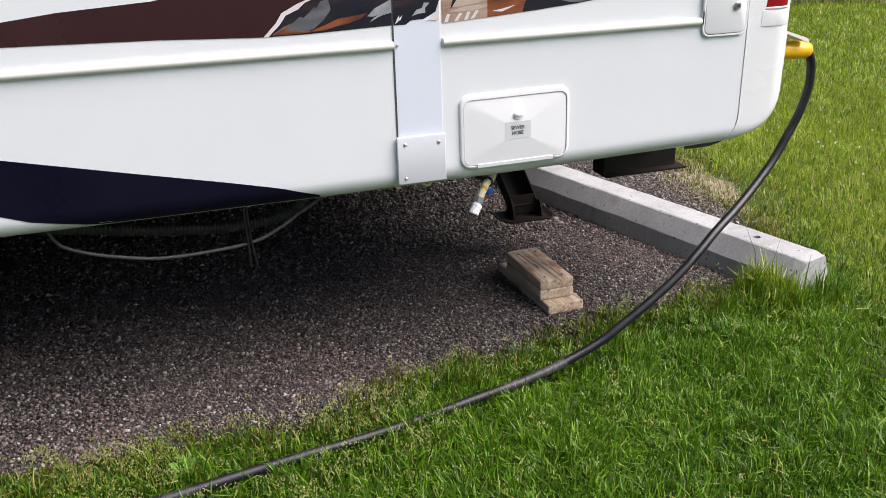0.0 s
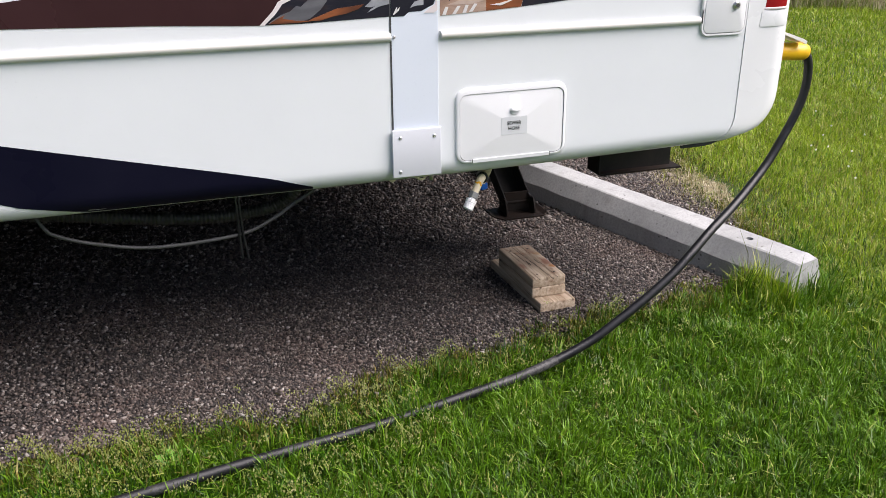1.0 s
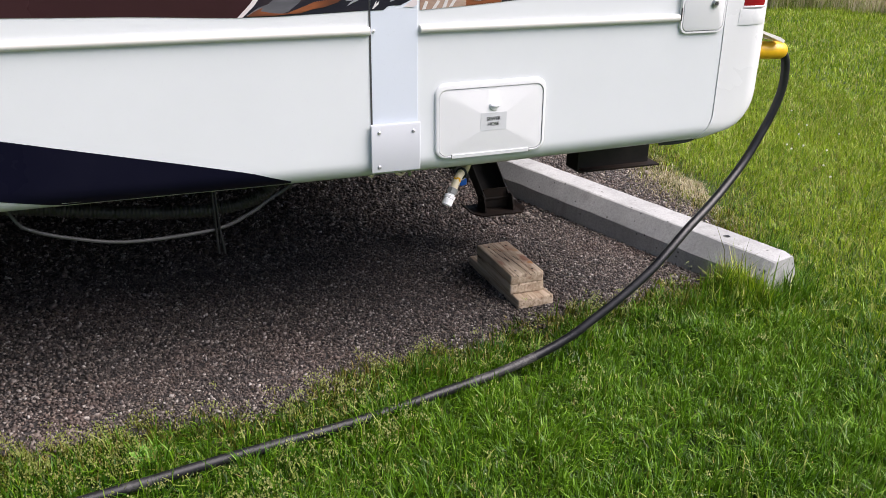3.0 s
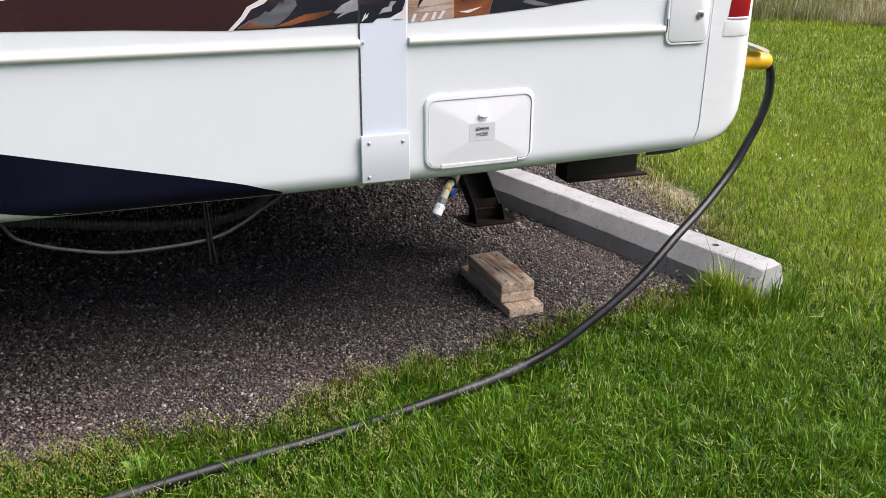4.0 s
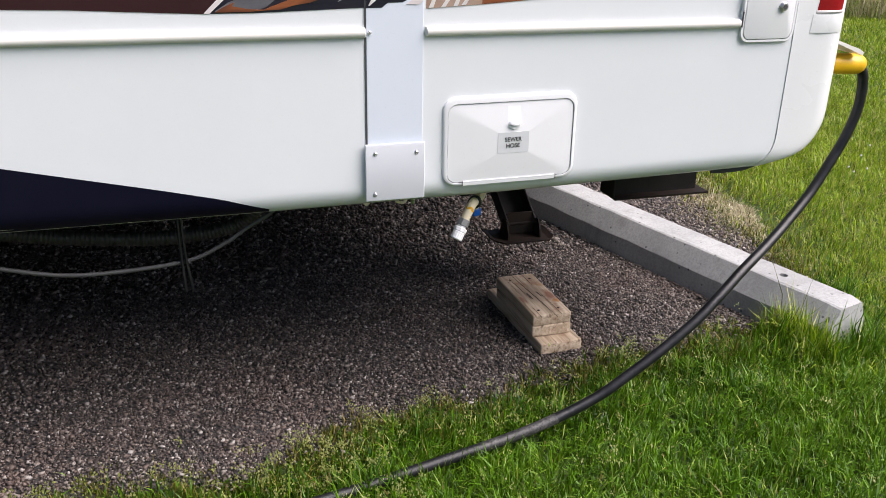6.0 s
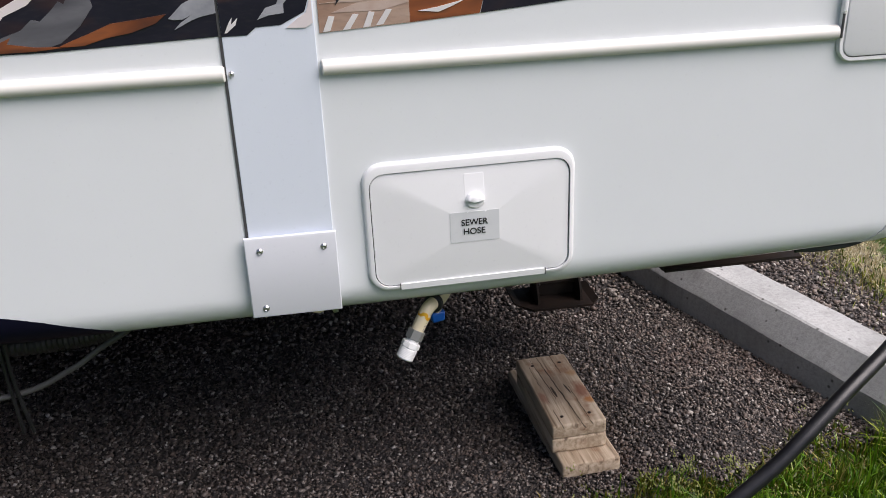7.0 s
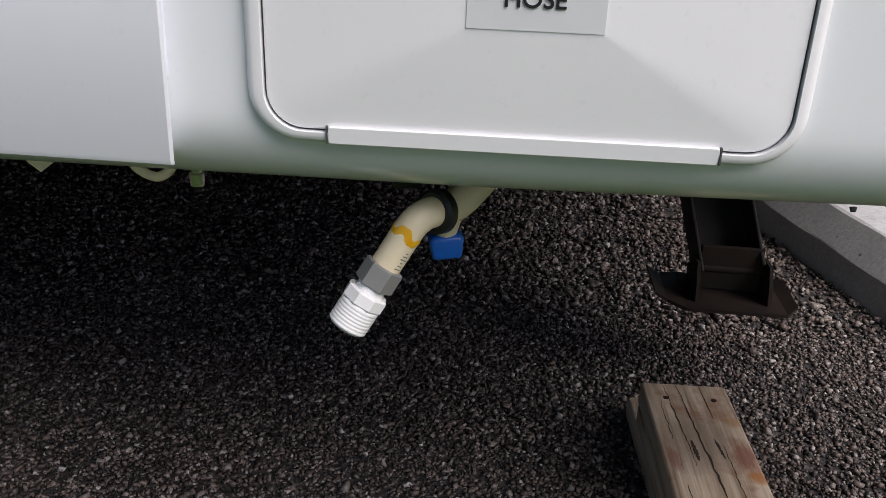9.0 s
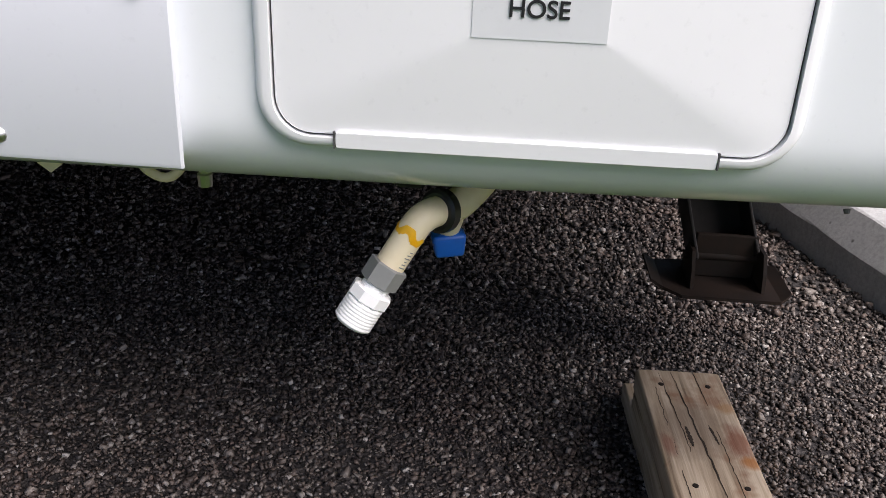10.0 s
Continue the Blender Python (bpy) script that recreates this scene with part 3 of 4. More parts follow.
for pts, mat in (([(-0.171, 1.090), (-0.159, 1.105), (-0.144, 1.109), (-0.138, 1.122), (-0.123, 1.121), (-0.135, 1.109), (-0.135, 1.097), (-0.156, 1.095)], VINYLGREY),
                 ([(-0.216, 1.075), (-0.208, 1.090), (-0.204, 1.095), (-0.206, 1.086), (-0.197, 1.094), (-0.200, 1.085), (-0.213, 1.075)], VINYLWHITE),
                 ([(-0.170, 1.149), (-0.148, 1.154), (-0.111, 1.138), (-0.100, 1.132), (-0.133, 1.134), (-0.153, 1.132)], VINYLSMOKE),
                 ([(-0.136, 1.148), (-0.123, 1.160), (-0.114, 1.162), (-0.123, 1.151)], VINYLWHITE),
                 ([(-0.134, 1.077), (-0.119, 1.088), (-0.106, 1.096), (-0.0979, 1.120), (-0.0979, 1.082), (-0.108, 1.076)], VINYLPINK)):
    tpart("feather_decal", outline(pts, -0.0030, -0.0042), mat)


def make_plate():
    rings = []
    for x in (-0.2280, -0.2265, -0.0940, -0.0925):
        e = 0.001 if x in (-0.2280, -0.0925) else 0.0
        rings.append([(x, -0.0130 + e, 0.6495), (x, -0.0140 + e, 0.6525), (x, -0.0140 + e, 0.774), (x, -0.0128 + e, 0.7785), (x, -0.0095, 0.7800),
                      (x, -0.0070, 0.7790), (x, -0.0115, 0.772), (x, -0.0115, 0.6495)])
    plate = tpart("cover_plate", loft(rings), PLATEWHITE, "white sheet-metal cover plate held by screws", 30)
    for x, z in ((-0.206, 0.758), (-0.112, 0.757), (-0.207, 0.664)):
        screw(x, z, -0.0138, plate)
    tpart("plate_packing", box(-0.222, -0.100, -0.0115, 0.01, 0.652, 0.775), STRIPMETAL)


make_plate()
for x, z in ((-0.214, 1.020),):
    tpart("rail_screw", turned((x, -0.0035, z), (x, -0.0085, z), [(0, 0.004), (0.5, 0.004), (1, 0.002)], 14), CHROME, "small screw at the rail end", 30)


def hatch_lettering(text, x, z, size, width, parent):
    cu = bpy.data.curves.new("lettering", "FONT")
    cu.body, cu.size, cu.align_x, cu.align_y, cu.extrude, cu.offset = text, size, "CENTER", "CENTER", 0.0002, size * 0.012
    tmp = new("lettering", cu)
    me = bpy.data.meshes.new_from_object(tmp.evaluated_get(bpy.context.evaluated_depsgraph_get()))
    bpy.data.objects.remove(tmp)
    xs = [v.co.x for v in me.vertices]
    sx = width / (max(xs) - min(xs))
    me.transform(Matrix.Translation((x, LABEL_Y - 0.0006, z)) @ Matrix.Rotation(radians(90), 4, "X") @ Matrix.Diagonal((sx, 1, 1, 1)))
    me.materials.clear()
    me.materials.append(INKBLACK)
    ob = new("lettering", me)
    ob.parent = parent
    ob["label"] = "black printed word " + text
    return ob


LABEL_Y = -0.0160


def make_sewer_hatch():
    outer = (-0.0515, 0.2755, 0.6665, 0.8750, 0.032)
    door = (-0.0395, 0.2655, 0.6755, 0.8575, 0.022)
    gap = shrink(door, -0.0016)
    rings = []
    for rect, y in ((outer, 0.03), (outer, -0.0012), (shrink(outer, 0.0010), -0.0042), (shrink(outer, 0.0028), -0.0062), (shrink(outer, 0.0055), -0.0070), (gap, -0.0072), (gap, 0.004)):
        rings.append([(a, y, b) for a, b in round_rect(*rect, 8)])
    frame_ob = tpart("hatch_frame", loft(rings, caps=False), HATCHWHITE, "white moulded frame of the hatch with a rolled rim", 40)
    centre = Vector((0.117, 0, 0.77))
    frame_ob.matrix_basis = Matrix.Translation(centre + Vector((0.0030, 0, 0.0012))) @ Matrix.Rotation(radians(-0.5), 4, "Y") @ Matrix.Translation(-centre)
    part("gap_seal", loft([[(a, y, b) for a, b in round_rect(*shrink(door, -0.002), 8)] for y in (0.002, -0.0015)]), GAPDARK, frame_ob, "dark gap round the door")
    # door: rim, then four slopes that rise to the label plateau
    ring = lambda rect, y: [(a, y, b) for a, b in round_rect(*rect, 8)]
    rings = [ring(door, 0.001), ring(door, -0.0042), ring(shrink(door, 0.0012), -0.0052), ring(shrink(door, 0.004), -0.0054)]
    plateau = (0.0765, 0.1530, 0.7405, 0.7905, 0.0015)
    rings.append(ring(plateau, -0.0155))
    door_ob = part("hatch_door", loft(rings), HATCHWHITE, frame_ob, "white hatch door with four shallow slopes", 12)
    nicks = [(0.0808, 0.7410), (0.1582, 0.7410), (0.1582, 0.7870), (0.1575, 0.7885), (0.1582, 0.7900), (0.1398, 0.7900), (0.1375, 0.7868), (0.1350, 0.7898), (0.1112, 0.7900), (0.1090, 0.7880), (0.1076, 0.7900), (0.0808, 0.7900)]
    part("hatch_label", outline([(0.0768 + (x - 0.0808) * 0.983, z) for x, z in nicks], -0.0150, LABEL_Y), LABELGREY, frame_ob, "grey label reading SEWER HOSE")
    hatch_lettering("SEWER", 0.1143, 0.7725, 0.0140, 0.0410, frame_ob)
    hatch_lettering("HOSE", 0.1138, 0.7578, 0.0140, 0.0335, frame_ob)
    bm = slab((-0.0028, 0.2275, 0.6672, 0.6775, 0.0008), -0.002, -0.0078, 0.0003, 2)
    for v in bm.verts:
        v.co.y += (0.6775 - v.co.z) * 0.10
    part("hinge_strip", bm, HATCHWHITE, frame_ob, "white hinge strip along the foot of the door")
    for x in (-0.0036, 0.2283):
        part("hinge_gap", box(x - 0.0005, x + 0.0005, -0.0079, -0.004, 0.6674, 0.6780), GAPDARK, frame_ob)
    # finger recess and thumb latch
    slope = lambda z: -0.0054 - (0.8535 - z) / 0.063 * 0.0101
    bed, face = (0.1010, 0.1320, 0.799, 0.8480, 0.003), (0.1020, 0.1310, 0.800, 0.8470, 0.0025)
    bm = loft([[(a, slope(b) - off, b) for a, b in round_rect(*r, 5)] for r, off in ((bed, -0.004), (bed, 0.0001), (face, 0.0003))])
    part("latch_bed", bm, HATCHWHITE, frame_ob, "flat bed of the thumb latch")
    bm = turned((0.1168, -0.010, 0.8090), (0.1168, -0.0225, 0.8090), [(0, 0.0132), (0.35, 0.0134), (0.7, 0.0132), (0.9, 0.0115), (1, 0.0090)], 28)
    for v in bm.verts:
        v.co.z = 0.8085 + (v.co.z - 0.8090) * (0.78 if v.co.z > 0.8090 else 0.22)
        v.co.y += max(0.0, v.co.z - 0.8090) * 0.35
    part("latch", bm, HATCHWHITE, frame_ob, "white thumb latch", 40)
    bm = turned((0.1168, -0.010, 0.8072), (0.1168, -0.0175, 0.8072), [(0, 0.0148), (0.8, 0.0148), (1, 0.0138)], 28)
    for v in bm.verts:
        v.co.z = 0.8072 + (v.co.z - 0.8072) * 0.80
    part("latch_lip", bm, HATCHWHITE, frame_ob, "lower lip of the thumb latch", 40)



make_sewer_hatch()


def make_rear_hatch():
    outer = (0.6865, 0.838, 0.974, 1.42, 0.026)
    door = shrink(outer, 0.0085)
    ring = lambda rect, y: [(a, y, b) for a, b in round_rect(*rect, 6)]
    fr = tpart("hatch_frame", loft([ring(outer, 0.002), ring(outer, -0.004), ring(shrink(outer, 0.002), -0.0075), ring(shrink(outer, 0.007), -0.0075), ring(shrink(outer, 0.007), 0.002)], caps=False),
               HATCHWHITE, "white frame of the tall rear hatch", 40)
    part("gap_seal", slab(shrink(outer, 0.006), 0.001, -0.003, 0.0003), GAPDARK, fr)
    part("hatch_door", slab(door, -0.002, -0.009, 0.002), HATCHWHITE, fr, "white rear hatch door", 30)
    lock = part("lock", turned((0.795, -0.008, 1.058), (0.795, -0.0165, 1.058), [(0, 0.0115), (0.5, 0.0115), (0.8, 0.0100), (1, 0.0085)], 24), CHROME, fr, "chrome key lock", 30)
    part("lock_core", turned((0.795, -0.0162, 1.058), (0.795, -0.0180, 1.058), [(0, 0.0055), (1, 0.0050)], 18), GAPDARK, fr)
    for z in (1.05, 1.20, 1.35):
        part("hinge", box(0.6845, 0.6915, -0.0115, -0.003, z, z + 0.055, 0.002), HATCHWHITE, fr, "white hinge knuckle")
    part("hinge_pin", turned((0.688, -0.0085, 1.012), (0.688, -0.0085, 1.048), [(0, 0.002), (1, 0.002)], 8), GAPDARK, fr)


make_rear_hatch()


def corner_patch(z0, z1, a0, a1, x_start, out, taper=0.0):
    """A piece that wraps the rear corner: from x_start along the side, round to the angle a1."""
    rings = []
    n = 14
    for k in range(n + 1):
        z = z0 + (z1 - z0) * k / n
        bulge = out * math.sin(math.pi * min(1.0, max(0.0, 0.12 + 0.76 * k / n))) ** 0.4
        r = 0.08
        x0 = x_start + taper * (z - z0)
        cx, cy = 1.022 - r, r
        pts = [(x0, -0.0030), ((x0 + cx) / 2, -0.0030 - bulge * 0.5)]
        pts += [(cx + (r + bulge) * math.sin(radians(a)), cy - (r + bulge) * math.cos(radians(a))) for a in range(0, a1 + 1, 8)]
        back = [(cx + (r - 0.004) * math.sin(radians(a)), cy - (r - 0.004) * math.cos(radians(a))) for a in range(a1, -1, -8)] + [((x0 + cx) / 2, 0.004), (x0, 0.004)]
        rings.append([(x, y, z) for x, y in pts + back])
    return loft(rings)


tail = tpart("tail_light", corner_patch(1.046, 1.30, 0, 24, 0.900, 0.0065, 0.10), REDLENS, "red wrap-round tail light lens", 35)
part("lens_base", corner_patch(1.0395, 1.0465, 0, 24, 0.898, 0.0070, 0.10), VINYLPINK, tail, "clear lower edge of the lens", 35)

tpart("light_base", corner_patch(0.992, 1.037, 0, 32, 0.888, 0.0060, 0.05), CAPWHITE, "white moulded step under the tail light", 35)


# fixings and a curled lip below the wall's edge
tpart("edge_tab", outline([(-0.228, 0.640), (-0.200, 0.640), (-0.204, 0.621), (-0.213, 0.614), (-0.222, 0.621)], 0.052, 0.055), CREAMPIPE, "bent cream metal tab under the wall")
tpart("curled_lip", tube([(-0.150, 0.050, 0.632), (-0.140, 0.048, 0.622), (-0.128, 0.048, 0.618), (-0.119, 0.050, 0.624), (-0.117, 0.054, 0.634)], 0.0035, 10, 6), CREAMPIPE, "curled lip of the wall's lower edge", 40)
tpart("edge_bolt", turned((-0.102, 0.052, 0.632), (-0.102, 0.052, 0.6125), [(0, 0.004), (0.5, 0.004), (0.55, 0.0055), (1, 0.005)], 10), CHROME, "small bolt end", 30)
for x in (0.02, 0.33):
    tpart("edge_screw", turned((x, 0.030, 0.636), (x, 0.0285, 0.6335), [(0, 0.0025), (1, 0.0018)], 8), GAPDARK)


tpart("cap_gasket", tube([(0.700, 0.052, 0.636), (0.745, 0.046, 0.637), (0.790, 0.040, 0.642), (0.815, 0.030, 0.655)], 0.0065, 10, 8), GAPDARK, "dark gasket below the cap seam", 40)


# power inlet on the rear face
tpart("inlet_box", box(1.018, 1.032, 0.055, 0.150, 0.845, 0.955, 0.004), CAPWHITE, "white power inlet housing")
lid = loft([[(x, y, z) for x, z in ((1.028, 0.962), (1.028, 0.954), (1.098, 0.928), (1.113, 0.920), (1.116, 0.929), (1.100, 0.938))] for y in (0.055, 0.060, 0.140, 0.145)])
tpart("inlet_lid", lid, TRIMCREAM, "open white inlet lid resting on the plug", 25)


# ---- running gear under the trailer ----
def make_jack():
    jack = empty("stabilizer_jack", "black fold-down steel stabilizer jack with a flat foot", "jack", pose(0.45, 0.705, 0.245))
    inv = jack.matrix_world.inverted()
    def jp(name, bm, mat, label="", smooth=False):
        ob = part(name, bm, mat, jack, label, smooth)
        ob.matrix_parent_inverse = inv
        return ob
    foot, top = Vector((0.45, 0.717, 0.265)), Vector((0.365, 1.0, 0.650))
    top = foot + (top - foot) * 1.24
    axis = (top - foot).normalized()
    side = Vector((1, 0, 0))
    fwd = axis.cross(side).normalized()
    side = fwd.cross(axis).normalized()
    m = Matrix.Translation(foot) @ Matrix((side, fwd, axis)).transposed().to_4x4()
    long = (top - foot).length
    for sx in (-1, 1):
        bm = box(sx * 0.052 - 0.003, sx * 0.052 + 0.003, -0.030, 0.030, 0.0, long, 0.002)
        bm.transform(m)
        jp("leg_flange", bm, BLACKSTEEL)
    bm = box(-0.052, 0.052, 0.024, 0.030, 0.02, long, 0.001)
    bm.transform(m)
    jp("leg_web", bm, BLACKSTEEL)
    # foot: a flat plate with turned-up ends and two ears round the pivot pin
    cut = [(-0.132, 0.018), (-0.110, 0.005), (-0.08, 0.0), (0.06, 0.0), (0.085, 0.0), (0.105, 0.008)]
    rings = []
    for x, z in cut:
        w = 0.070 if abs(x) < 0.1 else 0.052
        rings.append([(0.45 + x, 0.705 - w, 0.225 + z), (0.45 + x, 0.705 + w, 0.225 + z), (0.45 + x, 0.705 + w, 0.231 + z), (0.45 + x, 0.705 - w, 0.231 + z)])
    jp("foot", loft(rings), RUSTSTEEL, "rust-flecked steel foot plate")
    for x in (-0.060, 0.060):
        ear = outline([(-0.045, 0.0), (0.045, 0.0), (0.036, 0.03), (0.018, 0.06), (-0.018, 0.06), (-0.036, 0.03)], -0.003, 0.003)
        ear.transform(Matrix.Translation((0.45 + x, 0.705, 0.231)) @ Matrix.Rotation(radians(90), 4, "Z"))
        jp("ear", ear, RUSTSTEEL)
    jp("pivot_pin", turned((0.380, 0.717, 0.270), (0.520, 0.717, 0.270), [(0, 0.008), (1, 0.008)], 14), RUSTSTEEL, "", 30)
    jp("tie_bar", box(0.397, 0.503, 0.712, 0.722, 0.232, 0.312, 0.002), RUSTSTEEL)
    jp("mount", box(0.265, 0.425, 1.00, 1.14, 0.66, 0.728, 0.004), BLACKSTEEL)
    jack.matrix_world = pose(0.52, 0.875, 0.175)


make_jack()

beam = empty("support_beam", "black steel angle beam fixed under the trailer's rear", "steel beam", pose(0.765, 0.42, 0.45))
bm = box(0.612, 0.905, 0.416, 0.422, 0.452, 0.656, 0.001)
o = part("web", bm, BLACKSTEEL, beam)
o.matrix_parent_inverse = beam.matrix_world.inverted()
flange = loft([[(x, y, z) for y, z in ((0.380, 0.449), (0.480, 0.449), (0.480, 0.455), (0.380, 0.455))] for x in (0.612, 0.60 + 0.33)])
o = part("flange", flange, RUSTSTEEL, beam, "rusty lower flange")
o.matrix_parent_inverse = beam.matrix_world.inverted()
o = part("end_plate", box(0.607, 0.612, 0.385, 0.47, 0.452, 0.656, 0.001), BLACKSTEEL, beam)
o.matrix_parent_inverse = beam.matrix_world.inverted()

tagged(part("hanging_cable", tube([(-0.385, 0.13, 0.665), (-0.422, 0.1, 0.608), (-0.489, 0.1, 0.566), (-0.539, 0.1, 0.534), (-0.637, 0.1, 0.497), (-0.85, 0.1, 0.488), (-0.991, 0.1, 0.514),
       (-1.084, 0.1, 0.547), (-1.12, 0.1, 0.58), (-1.16, 0.13, 0.665)], 0.0050, 10, 8), GREYCABLE, None, "", 40), "grey cable sagging below the trailer", "cable")
tagged(part("corrugated_hose", tube([(-1.36, 0.33, 0.67), (-1.25, 0.3, 0.57), (-1.05, 0.3, 0.530), (-0.846, 0.3, 0.498), (-0.636, 0.3, 0.484), (-0.47, 0.3, 0.520), (-0.37, 0.32, 0.67)], lambda s: 0.019 + 0.0016 * math.sin(2 * math.pi * 110 * s), 14, 75), HOSEBLACK, None, "", 40),
       "black corrugated plastic hose under the trailer", "pipe")
strap = empty("hanging_strap", "two dark strap ends hanging below the trailer", "strap", pose(-0.63, 0.094, 0.66))
for dx in (-0.004, 0.004):
    o = part("strap_end", tube([(-0.634 + dx, 0.108, 0.665), (-0.633 + dx, 0.092, 0.56), (-0.630 + dx * 1.3, 0.092, 0.49), (-0.625 + dx * 2.0, 0.092, 0.428)], 0.0032, 6, 6), RUBBER, strap, "", 40)
    o.matrix_parent_inverse = strap.matrix_world.inverted()


# ---- drain valve ----
def make_drain():
    drain = empty("drain_valve", "cream plastic drain pipe with white threaded end and blue handle", "drain valve", pose(0.056, 0.072, 0.59))
    inv = drain.matrix_world.inverted()
    def dp(name, bm, mat, label="", smooth=35, parent=None):
        ob = part(name, bm, mat, parent or drain, label, smooth)
        if parent is None:
            ob.matrix_parent_inverse = inv
        return ob
    e, tip = Vector((0.051, 0.062, 0.597)), Vector((-0.003, 0.037, 0.505))
    d = (tip - e).normalized()
    at = lambda s: e + d * s * 0.94
    back = Vector((0.56, 0.80, -0.14)).normalized()
    pipe = dp("elbow_pipe", tube([at(0.054), at(0.035), at(0.014), e + d * 0.004 + back * 0.003, e + back * 0.013, e + back * 0.035], 0.0112, 24, 8), CREAMPIPE, "cream plastic elbow")
    # smeared primer round the joint
    q = d.to_track_quat("Z", "Y")
    rings = []
    for k in range(40):
        a = 2 * math.pi * k / 40
        w = 0.0030 + 0.0020 * math.sin(3 * a + 1) * math.sin(5 * a)
        mid = 0.0180 + 0.0022 * math.cos(a + 2.0) + 0.0024 * math.cos(4 * a + 0.6)
        dirn = q @ Vector((math.cos(a), math.sin(a), 0))
        rings.append([at(mid - w) + dirn * 0.0113, at(mid) + dirn * 0.0118, at(mid + w) + dirn * 0.0113, at(mid) + dirn * 0.0106])
    bm = bmesh.new()
    vs = [[bm.verts.new(p) for p in r] for r in rings]
    for i in range(40):
        a, b = vs[i], vs[(i + 1) % 40]
        for j in range(4):
            bm.faces.new((a[j], a[(j + 1) % 4], b[(j + 1) % 4], b[j]))
    bmesh.ops.recalc_face_normals(bm, faces=bm.faces)
    dp("primer_smear", bm, AMBER, "amber primer smear")
    for k in range(6):
        s = 0.028 + 0.0028 * k
        side = Vector((0.62, -0.72, -0.2))
        side = (side - d * side.dot(d)).normalized()
        lat = d.cross(side).normalized()
        c = at(s) + side * 0.0110
        w = 0.0012 + 0.0007 * (k % 3)
        bm = loft([[c - lat * w + side * h - d * 0.0004, c + lat * w + side * h - d * 0.0004, c + lat * w + side * h + d * 0.0004, c - lat * w + side * h + d * 0.0004] for h in (-0.001, 0.0003)])
        dp("print_bar", bm, GREYPIPE, "", 0)
    dp("nut", turned(at(0.0455), at(0.0640), [(0, 0.0135), (0.06, 0.0148), (0.94, 0.0148), (1, 0.0135)], 6), GREYPIPE, "grey hexagonal plastic nut", 0)
    dp("neck", turned(at(0.062), at(0.071), [(0, 0.0108), (1, 0.0108)], 24), WHITEPIPE, "", 30)
    dp("collar", turned(at(0.069), at(0.0805), [(0, 0.0142), (0.12, 0.0162), (0.88, 0.0162), (1, 0.0142)], 8), WHITEPIPE, "white eight-sided collar", 0)
    prof = [(0, 0.0120), (0.06, 0.0135)]
    for k in range(7):
        prof += [(0.10 + 0.12 * k, 0.0147), (0.14 + 0.12 * k, 0.0150), (0.18 + 0.12 * k, 0.0150), (0.21 + 0.12 * k, 0.0147)]
    prof += [(0.96, 0.0138), (1.0, 0.0130), (0.99, 0.0108), (0.85, 0.0104)]
    dp("threaded_end", turned(at(0.079), at(0.1025), prof, 32), WHITEPIPE, "white threaded hose end", 30)
    r0 = e + back * 0.016
    dp("clamp_ring", turned(r0, r0 + back * 0.010, [(0, 0.0140), (0.15, 0.0166), (0.85, 0.0166), (1, 0.0140)], 24), RUBBER, "black rubber ring", 30)
    dp("clamp_lug", box(0.028, 0.052, 0.085, 0.110, 0.606, 0.622, 0.005), RUBBER, "black clamp lug")
    t0 = e + back * 0.028
    dp("tee", tube([t0, t0 + Vector((0.012, 0.012, 0.004)), t0 + Vector((0.030, 0.034, 0.020)), t0 + Vector((0.055, 0.07, 0.052))], 0.0125, 18, 6), CREAMPIPE, "cream plastic tee")
    dp("stem", turned(t0 + Vector((0.004, 0.002, -0.002)), t0 + Vector((0.002, 0.008, -0.020)), [(0, 0.011), (1, 0.0085)], 18), CREAMPIPE)
    h = t0 + Vector((0.003, 0.006, -0.030))
    bm = box(-0.0130, 0.0130, -0.008, 0.008, -0.0095, 0.0095, 0.0035, 3)
    for v in bm.verts:
        v.co.x *= 1.0 - 0.12 * (v.co.z < 0)
    bm.transform(Matrix.Translation(h) @ Matrix.Rotation(radians(12), 4, "Z") @ Matrix.Rotation(radians(-5), 4, "Y"))
    dp("handle", bm, BLUEPLASTIC, "blue plastic valve handle", 40)
    dp("riser", tube([t0 + Vector((0.03, 0.03, 0.02)), t0 + Vector((0.035, 0.05, 0.05)), t0 + Vector((0.035, 0.06, 0.075))], 0.010, 14, 5), CREAMPIPE)


make_drain()

# ---- power cord ----
cord = empty("power_cord", "thick black power cord with a yellow plug, drooping to the lawn", "power cord", pose(1.17, 0.1, 0.86))
inv = cord.matrix_world.inverted()
way = [(1.120, 0.10, 0.893), (1.150, 0.10, 0.884), (1.170, 0.1, 0.850), (1.174, 0.1, 0.777), (1.153, 0.1, 0.697), (1.110, 0.095, 0.618), (1.051, 0.08, 0.540), (0.970, 0.05, 0.476), (0.878, 0.01, 0.423),
       (0.783, -0.03, 0.376), (0.70, -0.06, 0.322), (0.623, -0.08, 0.268), (0.523, -0.095, 0.205), (0.425, -0.105, 0.149), (0.349, -0.11, 0.107), (0.233, -0.118, 0.066),
       (0.096, -0.132, 0.038), (-0.091, -0.168, 0.029), (-0.25, -0.196, 0.020), (-0.42, -0.240, 0.027), (-0.668, -0.281, 0.030), (-0.935, -0.330, 0.031), (-1.5, -0.44, 0.034), (-2.5, -0.7, 0.034)]
cut = 15
upper = glide(way, 8)[:cut * 8 + 1]
lower = glide(way, 8)[cut * 8:]
o = part("cord", tube(upper, 0.0138, 16, 1), RUBBER, cord, "clean black rubber cord", 40)
o.matrix_parent_inverse = inv
